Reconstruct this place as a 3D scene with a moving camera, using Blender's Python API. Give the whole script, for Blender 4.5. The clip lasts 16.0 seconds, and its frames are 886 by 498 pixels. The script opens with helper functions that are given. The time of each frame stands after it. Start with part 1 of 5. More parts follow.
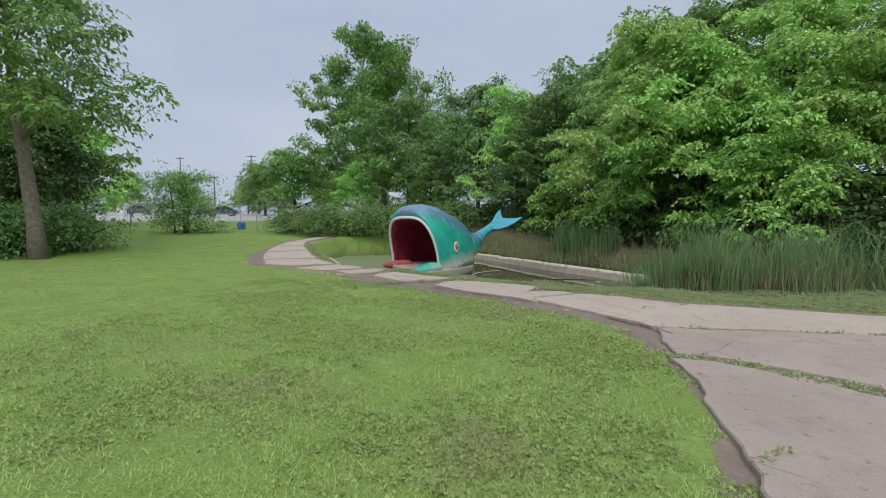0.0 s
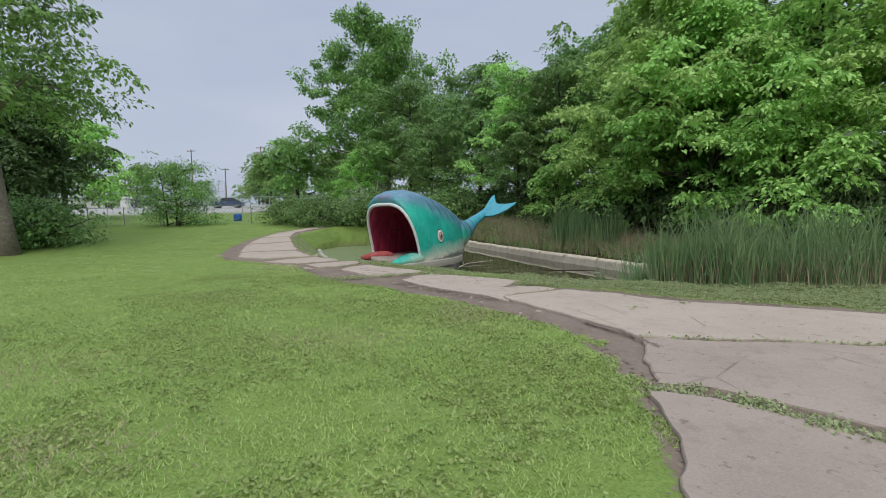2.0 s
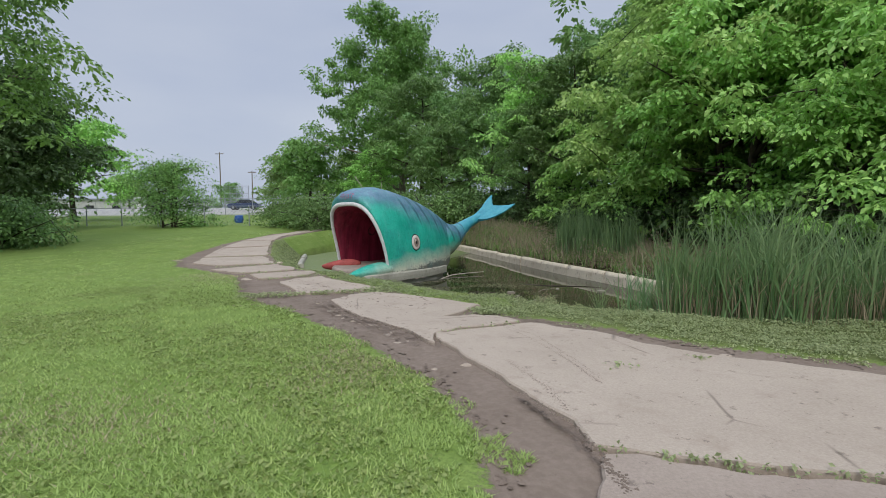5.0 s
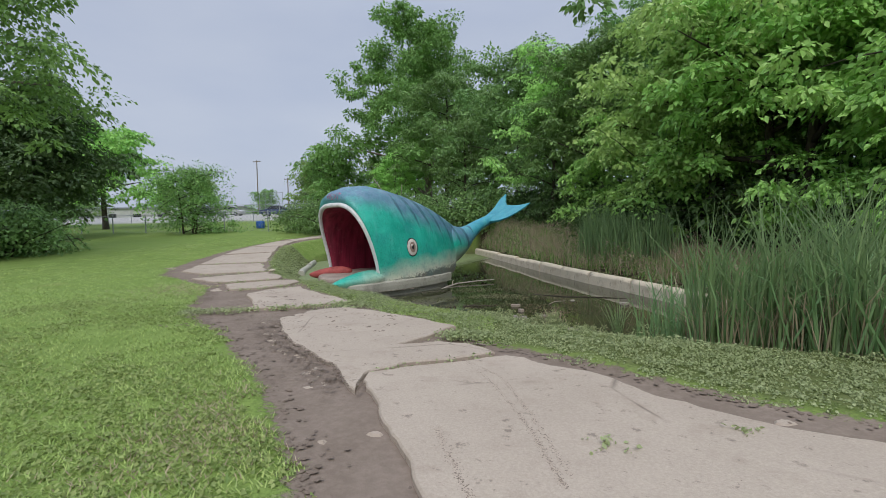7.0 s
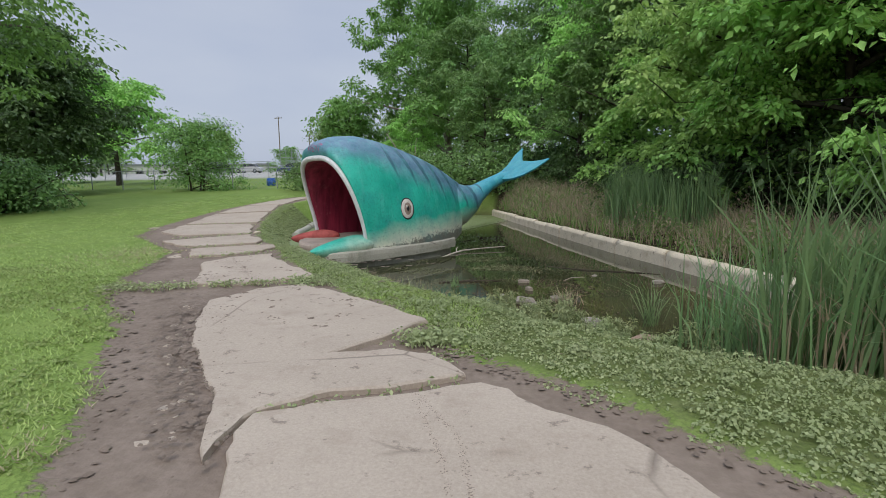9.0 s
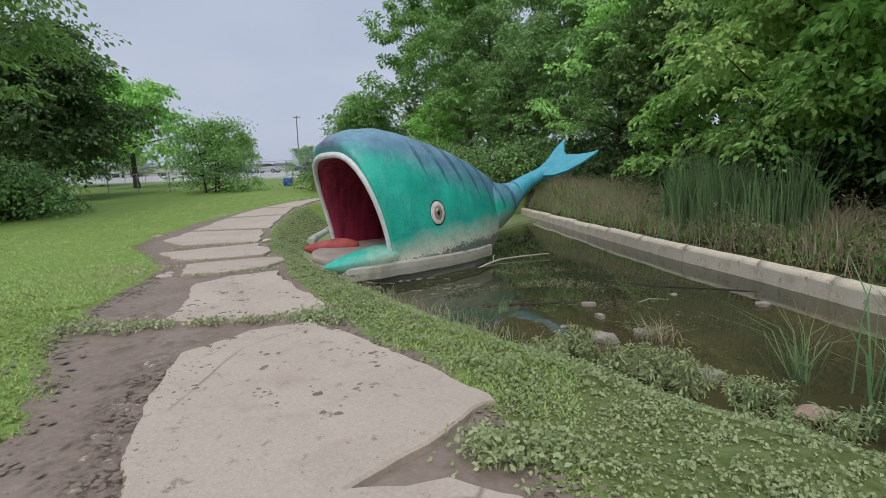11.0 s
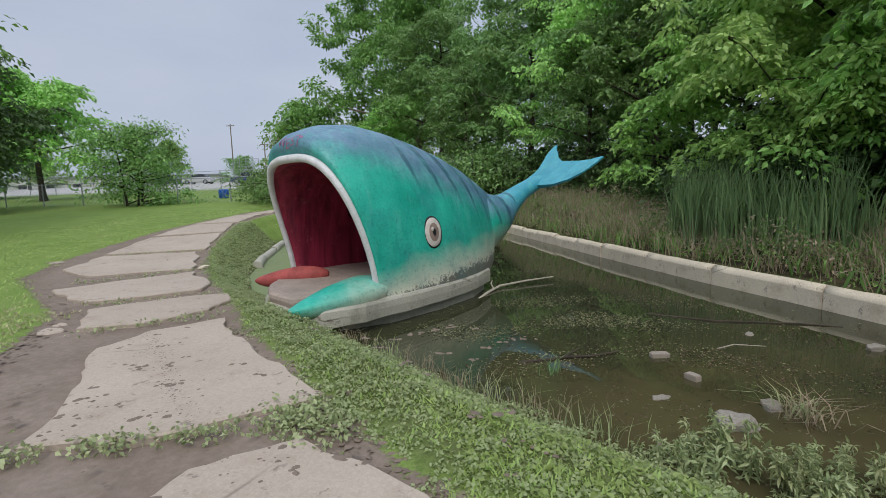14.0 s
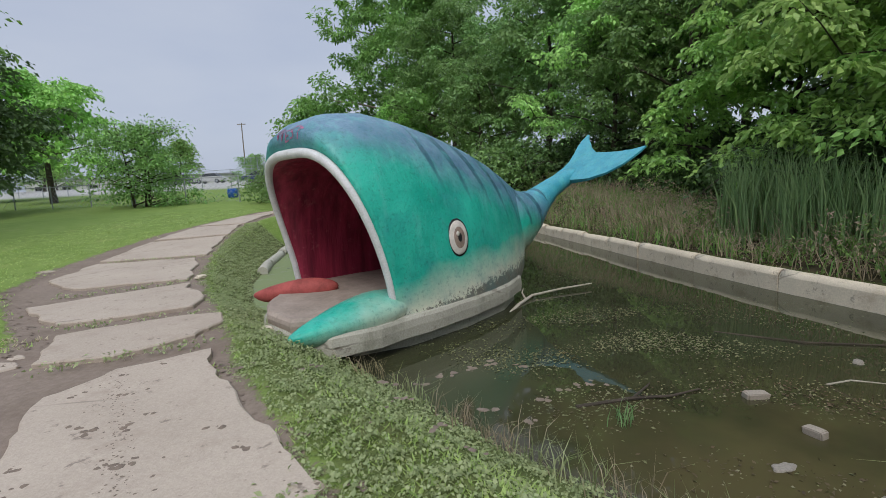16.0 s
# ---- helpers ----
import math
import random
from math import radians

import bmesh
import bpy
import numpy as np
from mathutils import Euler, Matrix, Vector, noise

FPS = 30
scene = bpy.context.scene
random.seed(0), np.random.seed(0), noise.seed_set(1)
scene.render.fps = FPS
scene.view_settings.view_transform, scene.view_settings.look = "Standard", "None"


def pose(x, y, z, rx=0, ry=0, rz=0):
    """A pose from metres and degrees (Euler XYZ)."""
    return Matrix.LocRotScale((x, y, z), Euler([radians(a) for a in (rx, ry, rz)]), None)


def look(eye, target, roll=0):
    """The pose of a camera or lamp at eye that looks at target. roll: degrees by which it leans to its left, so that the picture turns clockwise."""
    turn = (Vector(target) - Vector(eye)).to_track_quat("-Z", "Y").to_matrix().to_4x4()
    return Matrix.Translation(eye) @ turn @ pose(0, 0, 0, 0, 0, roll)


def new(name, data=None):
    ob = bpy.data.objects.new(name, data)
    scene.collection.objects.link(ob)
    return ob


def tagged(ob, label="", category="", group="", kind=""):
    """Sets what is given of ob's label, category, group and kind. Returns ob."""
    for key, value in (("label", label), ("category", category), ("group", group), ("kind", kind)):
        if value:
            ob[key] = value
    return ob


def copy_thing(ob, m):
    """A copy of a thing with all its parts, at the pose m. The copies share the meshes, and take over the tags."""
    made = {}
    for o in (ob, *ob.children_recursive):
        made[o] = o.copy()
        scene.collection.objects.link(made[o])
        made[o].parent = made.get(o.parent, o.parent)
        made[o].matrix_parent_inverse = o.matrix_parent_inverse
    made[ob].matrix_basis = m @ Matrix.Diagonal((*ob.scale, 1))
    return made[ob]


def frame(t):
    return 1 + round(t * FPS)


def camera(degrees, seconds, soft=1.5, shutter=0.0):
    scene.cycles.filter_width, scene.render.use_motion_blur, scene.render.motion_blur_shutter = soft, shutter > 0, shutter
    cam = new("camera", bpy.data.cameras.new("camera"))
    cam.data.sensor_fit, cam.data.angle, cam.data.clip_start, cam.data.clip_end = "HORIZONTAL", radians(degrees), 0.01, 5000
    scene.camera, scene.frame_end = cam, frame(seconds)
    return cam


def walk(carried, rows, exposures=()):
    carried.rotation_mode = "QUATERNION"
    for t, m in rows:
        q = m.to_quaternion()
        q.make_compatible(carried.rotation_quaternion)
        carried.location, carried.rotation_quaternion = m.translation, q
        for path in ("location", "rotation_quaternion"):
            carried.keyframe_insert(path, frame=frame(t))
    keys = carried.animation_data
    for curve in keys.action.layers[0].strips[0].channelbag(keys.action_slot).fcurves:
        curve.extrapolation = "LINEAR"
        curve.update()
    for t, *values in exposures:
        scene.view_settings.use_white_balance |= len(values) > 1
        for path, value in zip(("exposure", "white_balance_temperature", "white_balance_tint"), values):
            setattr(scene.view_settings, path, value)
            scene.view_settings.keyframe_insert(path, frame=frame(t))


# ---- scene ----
from mathutils.bvhtree import BVHTree

cam = camera(84.7, 16.0, soft=0.8)
METRES, EYE, TILT, LEAN, TURN = 13.2, 1.495, -2.8, 0.0, 0.0
ROWS = [
    (0.0, 0.0, 0.0, 0.0, 0.0, 0.0, -0.0),
    (0.5, 0.0153, 0.033, 0.0002, 1.11, 0.03, 0.6),
    (1.0, 0.0396, 0.0613, 0.0009, -0.22, -0.72, 1.44),
    (1.5, 0.0585, 0.0913, 0.001, 0.17, -1.25, 1.59),
    (2.0, 0.081, 0.1185, 0.0012, 1.86, -1.33, 0.9),
    (2.5, 0.1, 0.15, 0.0019, 3.01, -0.26, 0.39),
    (3.0, 0.1177, 0.1822, 0.0018, 2.52, -0.23, 0.03),
    (5.5, 0.1972, 0.3535, 0.0055, 5.79, -0.97, 0.16),
    (6.0, 0.2086, 0.3858, 0.0057, 6.37, -1.09, 0.05),
    (6.5, 0.2288, 0.4133, 0.0075, 9.58, 0.04, 0.85),
    (7.0, 0.2412, 0.4459, 0.0056, 9.63, -0.26, 0.64),
    (7.5, 0.255, 0.4818, 0.0031, 10.16, -4.03, 0.48),
    (8.0, 0.2576, 0.5149, 0.0038, 11.38, -5.26, 0.2),
    (8.5, 0.2596, 0.5472, 0.006, 11.97, -4.93, -0.02),
    (11.0, 0.2074, 0.6898, 0.0181, 14.63, -5.38, 0.89),
    (11.5, 0.1884, 0.7115, 0.0183, 14.12, -4.53, 1.43),
    (12.0, 0.174, 0.7361, 0.0196, 13.8, -4.51, 1.81),
    (12.5, 0.1572, 0.758, 0.0215, 13.28, -4.24, 1.86),
    (13.0, 0.1413, 0.7765, 0.0229, 12.55, -4.2, 1.86),
    (13.5, 0.1305, 0.797, 0.0258, 12.04, -4.09, 1.88),
    (14.0, 0.1161, 0.8121, 0.0255, 7.78, -4.24, 1.37),
    (14.5, 0.1082, 0.8321, 0.0257, 7.62, -4.46, 1.95),
    (15.0, 0.1026, 0.852, 0.0283, 7.59, -4.7, 2.61),
    (15.5, 0.0943, 0.8686, 0.0307, 7.83, -4.85, 2.77),
    (16.0, 0.0926, 0.885, 0.0319, 9.13, -4.75, 2.21),
]
walk(cam, [(t, pose(0, 0, EYE, TILT, LEAN, TURN) @ pose(METRES * x, METRES * y, METRES * z, 90 + pitch, roll, yaw)) for t, x, y, z, yaw, pitch, roll in ROWS],
     exposures=[(0.0, 0.43, 6480, 12.4), (16.0, 0.43, 6480, 12.4)])


# ---------------------------------------------------------------- light
world = bpy.data.worlds.new("overcast_sky")
scene.world = world
world.use_nodes = True
wt = world.node_tree
wbg = wt.nodes["Background"]
sky = wt.nodes.new("ShaderNodeTexSky")
sky.sky_type = "NISHITA"
sky.sun_disc = False
sky.sun_elevation, sky.sun_rotation = radians(50), radians(175)
sky.air_density, sky.dust_density, sky.ozone_density = 1.0, 3.0, 1.0
# a veil of cloud over the sky
wco = wt.nodes.new("ShaderNodeTexCoord")
wmap = wt.nodes.new("ShaderNodeMapping")
wmap.inputs["Scale"].default_value = (1.2, 1.2, 3.5)
wno = wt.nodes.new("ShaderNodeTexNoise")
wno.inputs["Scale"].default_value, wno.inputs["Detail"].default_value = 1.6, 5
wra = wt.nodes.new("ShaderNodeValToRGB")
wra.color_ramp.elements[0].position, wra.color_ramp.elements[0].color = 0.3, (4.6, 5.3, 6.7, 1)
wra.color_ramp.elements[1].position, wra.color_ramp.elements[1].color = 0.72, (5.7, 6.3, 7.3, 1)
wmx = wt.nodes.new("ShaderNodeMix")
wmx.data_type = "RGBA"
wmx.inputs["Factor"].default_value = 0.86
wt.links.new(wco.outputs["Generated"], wmap.inputs["Vector"])
wt.links.new(wmap.outputs["Vector"], wno.inputs["Vector"])
wt.links.new(wno.outputs["Fac"], wra.inputs["Fac"])
wt.links.new(sky.outputs["Color"], wmx.inputs["A"])
wt.links.new(wra.outputs["Color"], wmx.inputs["B"])
wup = wt.nodes.new("ShaderNodeSeparateXYZ")
wt.links.new(wco.outputs["Generated"], wup.inputs[0])
wgr = wt.nodes.new("ShaderNodeMapRange")
wgr.interpolation_type = "SMOOTHSTEP"
for key, value in (("From Min", 0.35), ("From Max", 1.0), ("To Min", 1.0), ("To Max", 2.3)):
    wgr.inputs[key].default_value = value
wt.links.new(wup.outputs["Z"], wgr.inputs["Value"])
wsc = wt.nodes.new("ShaderNodeVectorMath")
wsc.operation = "SCALE"
wt.links.new(wmx.outputs["Result"], wsc.inputs[0])
wt.links.new(wgr.outputs["Result"], wsc.inputs["Scale"])
wt.links.new(wsc.outputs[0], wbg.inputs["Color"])
wbg.inputs["Strength"].default_value = 0.074
sun_data = bpy.data.lights.new("sun", "SUN")
sun_data.energy, sun_data.angle, sun_data.color = 1.15, radians(30), (1.0, 0.96, 0.9)
sun = new("sun", sun_data)
sun.matrix_world = look((2, -22, 26), (0, 0, 0))


# ---------------------------------------------------------------- materials
class Nodes:
    """A small wrapper to write node materials shortly."""

    def __init__(self, name):
        self.mat = bpy.data.materials.new(name)
        self.mat.use_nodes = True
        self.tree = self.mat.node_tree
        self.bsdf = self.tree.nodes["Principled BSDF"]
        self.out = self.tree.nodes["Material Output"]
        self.co = self.tree.nodes.new("ShaderNodeTexCoord").outputs["Object"]

    def add(self, kind, **kw):
        n = self.tree.nodes.new(kind)
        for k, v in kw.items():
            if k == "operation":
                n.operation = v
            elif k == "data_type":
                n.data_type = v
            elif k == "blend_type":
                n.blend_type = v
            else:
                self.put(n.inputs[k.replace("_", " ")], v)
        return n

    def put(self, sock, v):
        if isinstance(v, bpy.types.NodeSocket):
            self.tree.links.new(v, sock)
        else:
            sock.default_value = v

    def noise(self, scale, detail=4, rough=0.6, vec=None):
        n = self.add("ShaderNodeTexNoise", Scale=scale, Detail=detail, Roughness=rough)
        self.put(n.inputs["Vector"], vec or self.co)
        return n.outputs["Fac"]

    def ramp(self, fac, a, b, ca=(0, 0, 0, 1), cb=(1, 1, 1, 1)):
        n = self.tree.nodes.new("ShaderNodeValToRGB")
        n.color_ramp.elements[0].position, n.color_ramp.elements[1].position = a, b
        n.color_ramp.elements[0].color, n.color_ramp.elements[1].color = ca, cb
        self.put(n.inputs["Fac"], fac)
        return n.outputs["Color"]

    def math(self, op, a, b=0.0):
        n = self.tree.nodes.new("ShaderNodeMath")
        n.operation = op
        self.put(n.inputs[0], a)
        self.put(n.inputs[1], b)
        return n.outputs[0]

    def mix(self, fac, a, b, blend="MIX"):
        n = self.tree.nodes.new("ShaderNodeMix")
        n.data_type, n.blend_type = "RGBA", blend
        self.put(n.inputs["Factor"], fac)
        self.put(n.inputs["A"], a)
        self.put(n.inputs["B"], b)
        return n.outputs["Result"]

    def attr(self, name):
        n = self.tree.nodes.new("ShaderNodeAttribute")
        n.attribute_name = name
        return n.outputs["Fac"]

    def xyz(self):
        n = self.tree.nodes.new("ShaderNodeSeparateXYZ")
        self.put(n.inputs[0], self.co)
        return n.outputs

    def bump(self, height, strength=0.4, dist=0.02):
        n = self.add("ShaderNodeBump", Strength=strength, Distance=dist, Height=height)
        self.put(self.bsdf.inputs["Normal"], n.outputs["Normal"])

    def done(self, color, rough=0.8, metal=0.0, spec=0.3):
        self.put(self.bsdf.inputs["Base Color"], color)
        self.put(self.bsdf.inputs["Roughness"], rough)
        self.put(self.bsdf.inputs["Metallic"], metal)
        self.put(self.bsdf.inputs["Specular IOR Level"], spec)
        return self.mat


def c3(r, g, b):
    return (r, g, b, 1.0)


def plain(name, col, rough=0.7, var=0.25, scale=6.0, metal=0.0, bump=0.2):
    m = Nodes(name)
    f = m.noise(scale, 5)
    g = m.noise(scale * 9, 3)
    a = m.mix(m.ramp(f, 0.3, 0.7), tuple(c * (1 - var) for c in col[:3]) + (1,), tuple(min(1, c * (1 + var)) for c in col[:3]) + (1,))
    a = m.mix(0.25, a, m.ramp(g, 0.3, 0.7, c3(*[c * 0.5 for c in col[:3]]), c3(*[min(1, c * 1.3) for c in col[:3]])))
    m.bump(g, bump, 0.01)
    return m.done(a, rough, metal)


def leaf_material(name, dark, light, tint=None):
    m = Nodes(name)
    geo = m.tree.nodes.new("ShaderNodeNewGeometry")
    rnd = geo.outputs["Random Per Island"]
    col = m.ramp(rnd, 0.0, 1.0, c3(*dark), c3(*light))
    big = m.ramp(m.noise(0.45, 2), 0.35, 0.7)
    col = m.mix(big, col, c3(*(tint or light)))
    ob = m.tree.nodes.new("ShaderNodeObjectInfo").outputs["Random"]
    hsv = m.tree.nodes.new("ShaderNodeHueSaturation")
    m.put(hsv.inputs["Color"], col)
    m.put(hsv.inputs["Hue"], m.math("ADD", m.math("MULTIPLY", ob, 0.03), 0.488))
    m.put(hsv.inputs["Value"], m.math("ADD", m.math("MULTIPLY", ob, 0.35), 0.82))
    col = hsv.outputs["Color"]
    m.done(col, 0.5, 0, 0.35)
    tr = m.tree.nodes.new("ShaderNodeBsdfTranslucent")
    m.put(tr.inputs["Color"], m.mix(0.5, col, c3(*(v * 1.5 for v in light))))
    mx = m.tree.nodes.new("ShaderNodeMixShader")
    mx.inputs[0].default_value = 0.27
    m.tree.links.new(m.bsdf.outputs[0], mx.inputs[1])
    m.tree.links.new(tr.outputs[0], mx.inputs[2])
    m.tree.links.new(mx.outputs[0], m.out.inputs["Surface"])
    return m.mat


def make_ground_material():
    m = Nodes("lawn_and_soil")
    # mown lawn
    g1 = m.ramp(m.noise(0.35, 4), 0.3, 0.7, c3(0.155, 0.24, 0.05), c3(0.235, 0.325, 0.08))
    g2 = m.ramp(m.noise(2.2, 5), 0.3, 0.75, c3(0.13, 0.215, 0.04), c3(0.27, 0.345, 0.105))
    grass = m.mix(0.5, g1, g2)
    grass = m.mix(m.math("MULTIPLY", m.ramp(m.noise(38, 3, 0.7), 0.42, 0.62), 0.5), grass, c3(0.07, 0.115, 0.028))
    worn = m.ramp(m.noise(0.55, 6, 0.7), 0.6, 0.74)
    grass = m.mix(m.math("MULTIPLY", worn, 0.45), grass, c3(0.30, 0.29, 0.13))
    # damp silt
    d1 = m.ramp(m.noise(1.3, 6, 0.65), 0.3, 0.7, c3(0.17, 0.131, 0.1), c3(0.27, 0.218, 0.175))
    d2 = m.ramp(m.noise(18, 4), 0.4, 0.66, c3(0.16, 0.125, 0.097), c3(0.25, 0.2, 0.16))
    dirt = m.mix(0.4, d1, d2)
    edge = m.noise(5, 5, 0.7)
    fine = m.noise(26, 3)
    f = m.math("ADD", m.attr("dirt"), m.math("MULTIPLY", m.math("SUBTRACT", m.math("ADD", edge, m.math("MULTIPLY", fine, 0.6)), 0.8), 0.75))
    col = m.mix(m.ramp(f, 0.44, 0.56), grass, dirt)
    # leaf litter of the wood, its colour darkened to stand for the trees' shade
    litter = m.ramp(m.noise(3.5, 5), 0.35, 0.65, c3(0.022, 0.022, 0.011), c3(0.09, 0.07, 0.04))
    col = m.mix(m.attr("wood"), col, litter)
    soil = m.ramp(m.noise(9, 5), 0.35, 0.65, c3(0.045, 0.05, 0.02), c3(0.12, 0.115, 0.06))
    col = m.mix(m.math("MULTIPLY", m.attr("bank"), 0.65), col, soil)
    mud = m.ramp(m.noise(1.6, 5), 0.35, 0.65, c3(0.05, 0.047, 0.025), c3(0.12, 0.10, 0.055))
    col = m.mix(m.attr("bed"), col, mud)
    lot = m.ramp(m.noise(0.6, 4), 0.3, 0.7, c3(0.34, 0.335, 0.31), c3(0.46, 0.45, 0.42))
    col = m.mix(m.attr("lot"), col, lot)
    rugged = m.math("SUBTRACT", 1.0, m.math("MULTIPLY", m.ramp(f, 0.44, 0.56), 0.55))
    m.bump(m.math("MULTIPLY", m.math("ADD", m.noise(30, 4), m.math("MULTIPLY", m.noise(7, 3), 1.2)), rugged), 0.55, 0.03)
    return m.done(col, 0.9, 0, 0.12)


def make_concrete(name, a, b, sandy):
    m = Nodes(name)
    base = m.ramp(m.noise(0.9, 6, 0.62), 0.3, 0.72, c3(*a), c3(*b))
    grain = m.ramp(m.noise(55, 4, 0.7), 0.32, 0.7, c3(*[v * 0.72 for v in a]), c3(*[min(1, v * 1.1) for v in b]))
    col = m.mix(0.35, base, grain)
    stain = m.ramp(m.noise(2.7, 7, 0.7), 0.54, 0.7)
    col = m.mix(m.math("MULTIPLY", stain, 0.55), col, c3(*sandy))
    spots = m.ramp(m.noise(8, 5, 0.72), 0.6, 0.67)
    col = m.mix(m.math("MULTIPLY", spots, 0.6), col, c3(0.13, 0.105, 0.085))
    vor = m.tree.nodes.new("ShaderNodeTexVoronoi")
    vor.feature = "DISTANCE_TO_EDGE"
    vor.inputs["Scale"].default_value = 0.55
    wob = m.mix(0.12, m.co, m.add("ShaderNodeTexNoise", Scale=3.0, Detail=5.0).outputs["Color"])
    m.put(vor.inputs["Vector"], wob)
    crack = m.ramp(vor.outputs["Distance"], 0.0015, 0.0065, c3(1, 1, 1), c3(0, 0, 0))
    keep = m.ramp(m.noise(0.8, 2), 0.5, 0.6)
    crack = m.mix(keep, c3(0, 0, 0), crack)
    col = m.mix(m.math("MULTIPLY", crack, 0.65), col, c3(0.12, 0.095, 0.075))
    m.bump(m.math("SUBTRACT", m.math("ADD", m.noise(80, 4), m.noise(9, 5)), m.math("MULTIPLY", crack, 1.5)), 0.3, 0.012)
    return m.done(col, 0.85, 0, 0.2)


def make_water():
    m = Nodes("murky_water")
    col = m.ramp(m.noise(0.5, 5), 0.35, 0.68, c3(0.018, 0.022, 0.010), c3(0.05, 0.052, 0.027))
    silt = m.ramp(m.noise(0.23, 4), 0.47, 0.66)
    col = m.mix(m.math("MULTIPLY", silt, 0.6), col, c3(0.07, 0.072, 0.034))
    col = m.mix(m.math("MULTIPLY", m.attr("shallow"), m.ramp(m.noise(1.1, 4), 0.25, 0.6)), col, c3(0.074, 0.061, 0.028))
    weed = m.ramp(m.noise(16, 5, 0.75), 0.6, 0.66)
    patch = m.ramp(m.noise(0.55, 3), 0.53, 0.62)
    wf = m.math("MULTIPLY", weed, patch)
    # duckweed sheet lies over the far corner
    sheet = m.attr("duckweed")
    sf = m.math("MULTIPLY", sheet, m.ramp(m.noise(4, 5), 0.25, 0.45))
    col = m.mix(wf, col, c3(0.13, 0.15, 0.07))
    col = m.mix(sf, col, c3(0.17, 0.21, 0.085))
    cover = m.math("MAXIMUM", wf, sf)
    rough = m.math("ADD", m.math("MULTIPLY", cover, 0.6), 0.02)
    m.bump(m.noise(3.0, 2), 0.035, 0.02)
    m.done(col, rough, 0, 0.5)
    m.bsdf.inputs["IOR"].default_value = 1.33
    return m.mat


def make_whale_paint():
    m = Nodes("weathered_teal_paint")
    x, y, z = m.xyz()
    n = m.noise(2.2, 5)
    teal = m.ramp(m.noise(1.4, 5), 0.3, 0.7, c3(0.0, 0.30, 0.215), c3(0.03, 0.50, 0.365))
    # blue back and forehead
    hi = m.math("ADD", z, m.math("MULTIPLY", m.math("SUBTRACT", n, 0.5), 0.5))
    hi = m.math("SUBTRACT", hi, m.math("MULTIPLY", m.math("MAXIMUM", x, 0.0), -0.29))
    blue = m.ramp(m.noise(3.0, 5), 0.3, 0.7, c3(0.075, 0.165, 0.25), c3(0.15, 0.26, 0.35))
    col = m.mix(m.ramp(m.math("MULTIPLY", hi, 0.4), 0.63, 0.79), teal, blue)
    # tail
    tailf = m.ramp(m.math("MULTIPLY", m.math("ADD", x, m.math("MULTIPLY", z, 0.8)), 0.2), 0.86, 1.0)
    col = m.mix(tailf, col, m.ramp(m.noise(4, 4), 0.3, 0.7, c3(0.03, 0.26, 0.34), c3(0.07, 0.36, 0.44)))
    # slanting dark stripes on the flank, which thin out downwards
    s = m.math("ADD", m.math("MULTIPLY", m.math("SUBTRACT", x, m.math("MULTIPLY", z, -0.32)), 14.5), m.math("MULTIPLY", n, 1.6))
    s = m.math("SINE", s)
    s = m.math("ADD", s, m.math("MULTIPLY", m.math("SUBTRACT", m.math("ADD", z, m.math("MULTIPLY", x, 0.33)), 2.15), 0.9))
    sf = m.ramp(s, 0.45, 0.75)
    rng_f = m.math("MULTIPLY", m.math("GREATER_THAN", x, 0.75), m.math("LESS_THAN", x, 4.0))
    low = m.math("GREATER_THAN", m.math("ADD", z, m.math("MULTIPLY", x, 0.12)), 1.05)
    sf = m.math("MULTIPLY", m.math("MULTIPLY", sf, rng_f), m.math("MULTIPLY", low, 0.8))
    col = m.mix(sf, col, c3(0.022, 0.085, 0.125))
    # sun-bleached runs down the flank
    run = m.tree.nodes.new("ShaderNodeMapping")
    run.inputs["Scale"].default_value = (3.2, 3.2, 0.7)
    m.put(run.inputs["Vector"], m.co)
    col = m.mix(m.math("MULTIPLY", m.ramp(m.noise(2.0, 6, 0.7, run.outputs["Vector"]), 0.5, 0.68), 0.38), col, c3(0.13, 0.52, 0.44))
    col = m.mix(m.math("MULTIPLY", m.ramp(m.noise(3.1, 6, 0.72, run.outputs["Vector"]), 0.56, 0.7), 0.35), col, c3(0.005, 0.16, 0.14))
    # sandy belly, worn to bare cement
    bel = m.math("ADD", m.math("MULTIPLY", z, 1.0), m.math("MULTIPLY", m.math("SUBTRACT", n, 0.5), 0.35))
    bel = m.math("SUBTRACT", bel, m.math("MULTIPLY", m.math("MAXIMUM", m.math("SUBTRACT", x, 0.3), 0.0), 0.055))
    bel = m.math("ADD", bel, m.math("MULTIPLY", m.math("MAXIMUM", m.math("SUBTRACT", 0.5, x), 0.0), 0.28))
    col = m.mix(m.ramp(bel, 0.06, 0.46, c3(1, 1, 1), c3(0, 0, 0)), col, c3(0.60, 0.62, 0.49))
    wear = m.math("ADD", bel, m.math("MULTIPLY", m.math("SUBTRACT", m.noise(22, 5, 0.75), 0.5), 0.6))
    col = m.mix(m.ramp(wear, 0.0, 0.03, c3(1, 1, 1), c3(0, 0, 0)), col, c3(0.17, 0.165, 0.135))
    # chips and grime
    col = m.mix(m.math("MULTIPLY", m.ramp(m.noise(1.7, 6, 0.7), 0.5, 0.68), 0.4), col, c3(0.02, 0.20, 0.22))
    col = m.mix(m.math("MULTIPLY", m.ramp(m.noise(7, 6, 0.78), 0.665, 0.70), 0.5), col, c3(0.36, 0.50, 0.47))
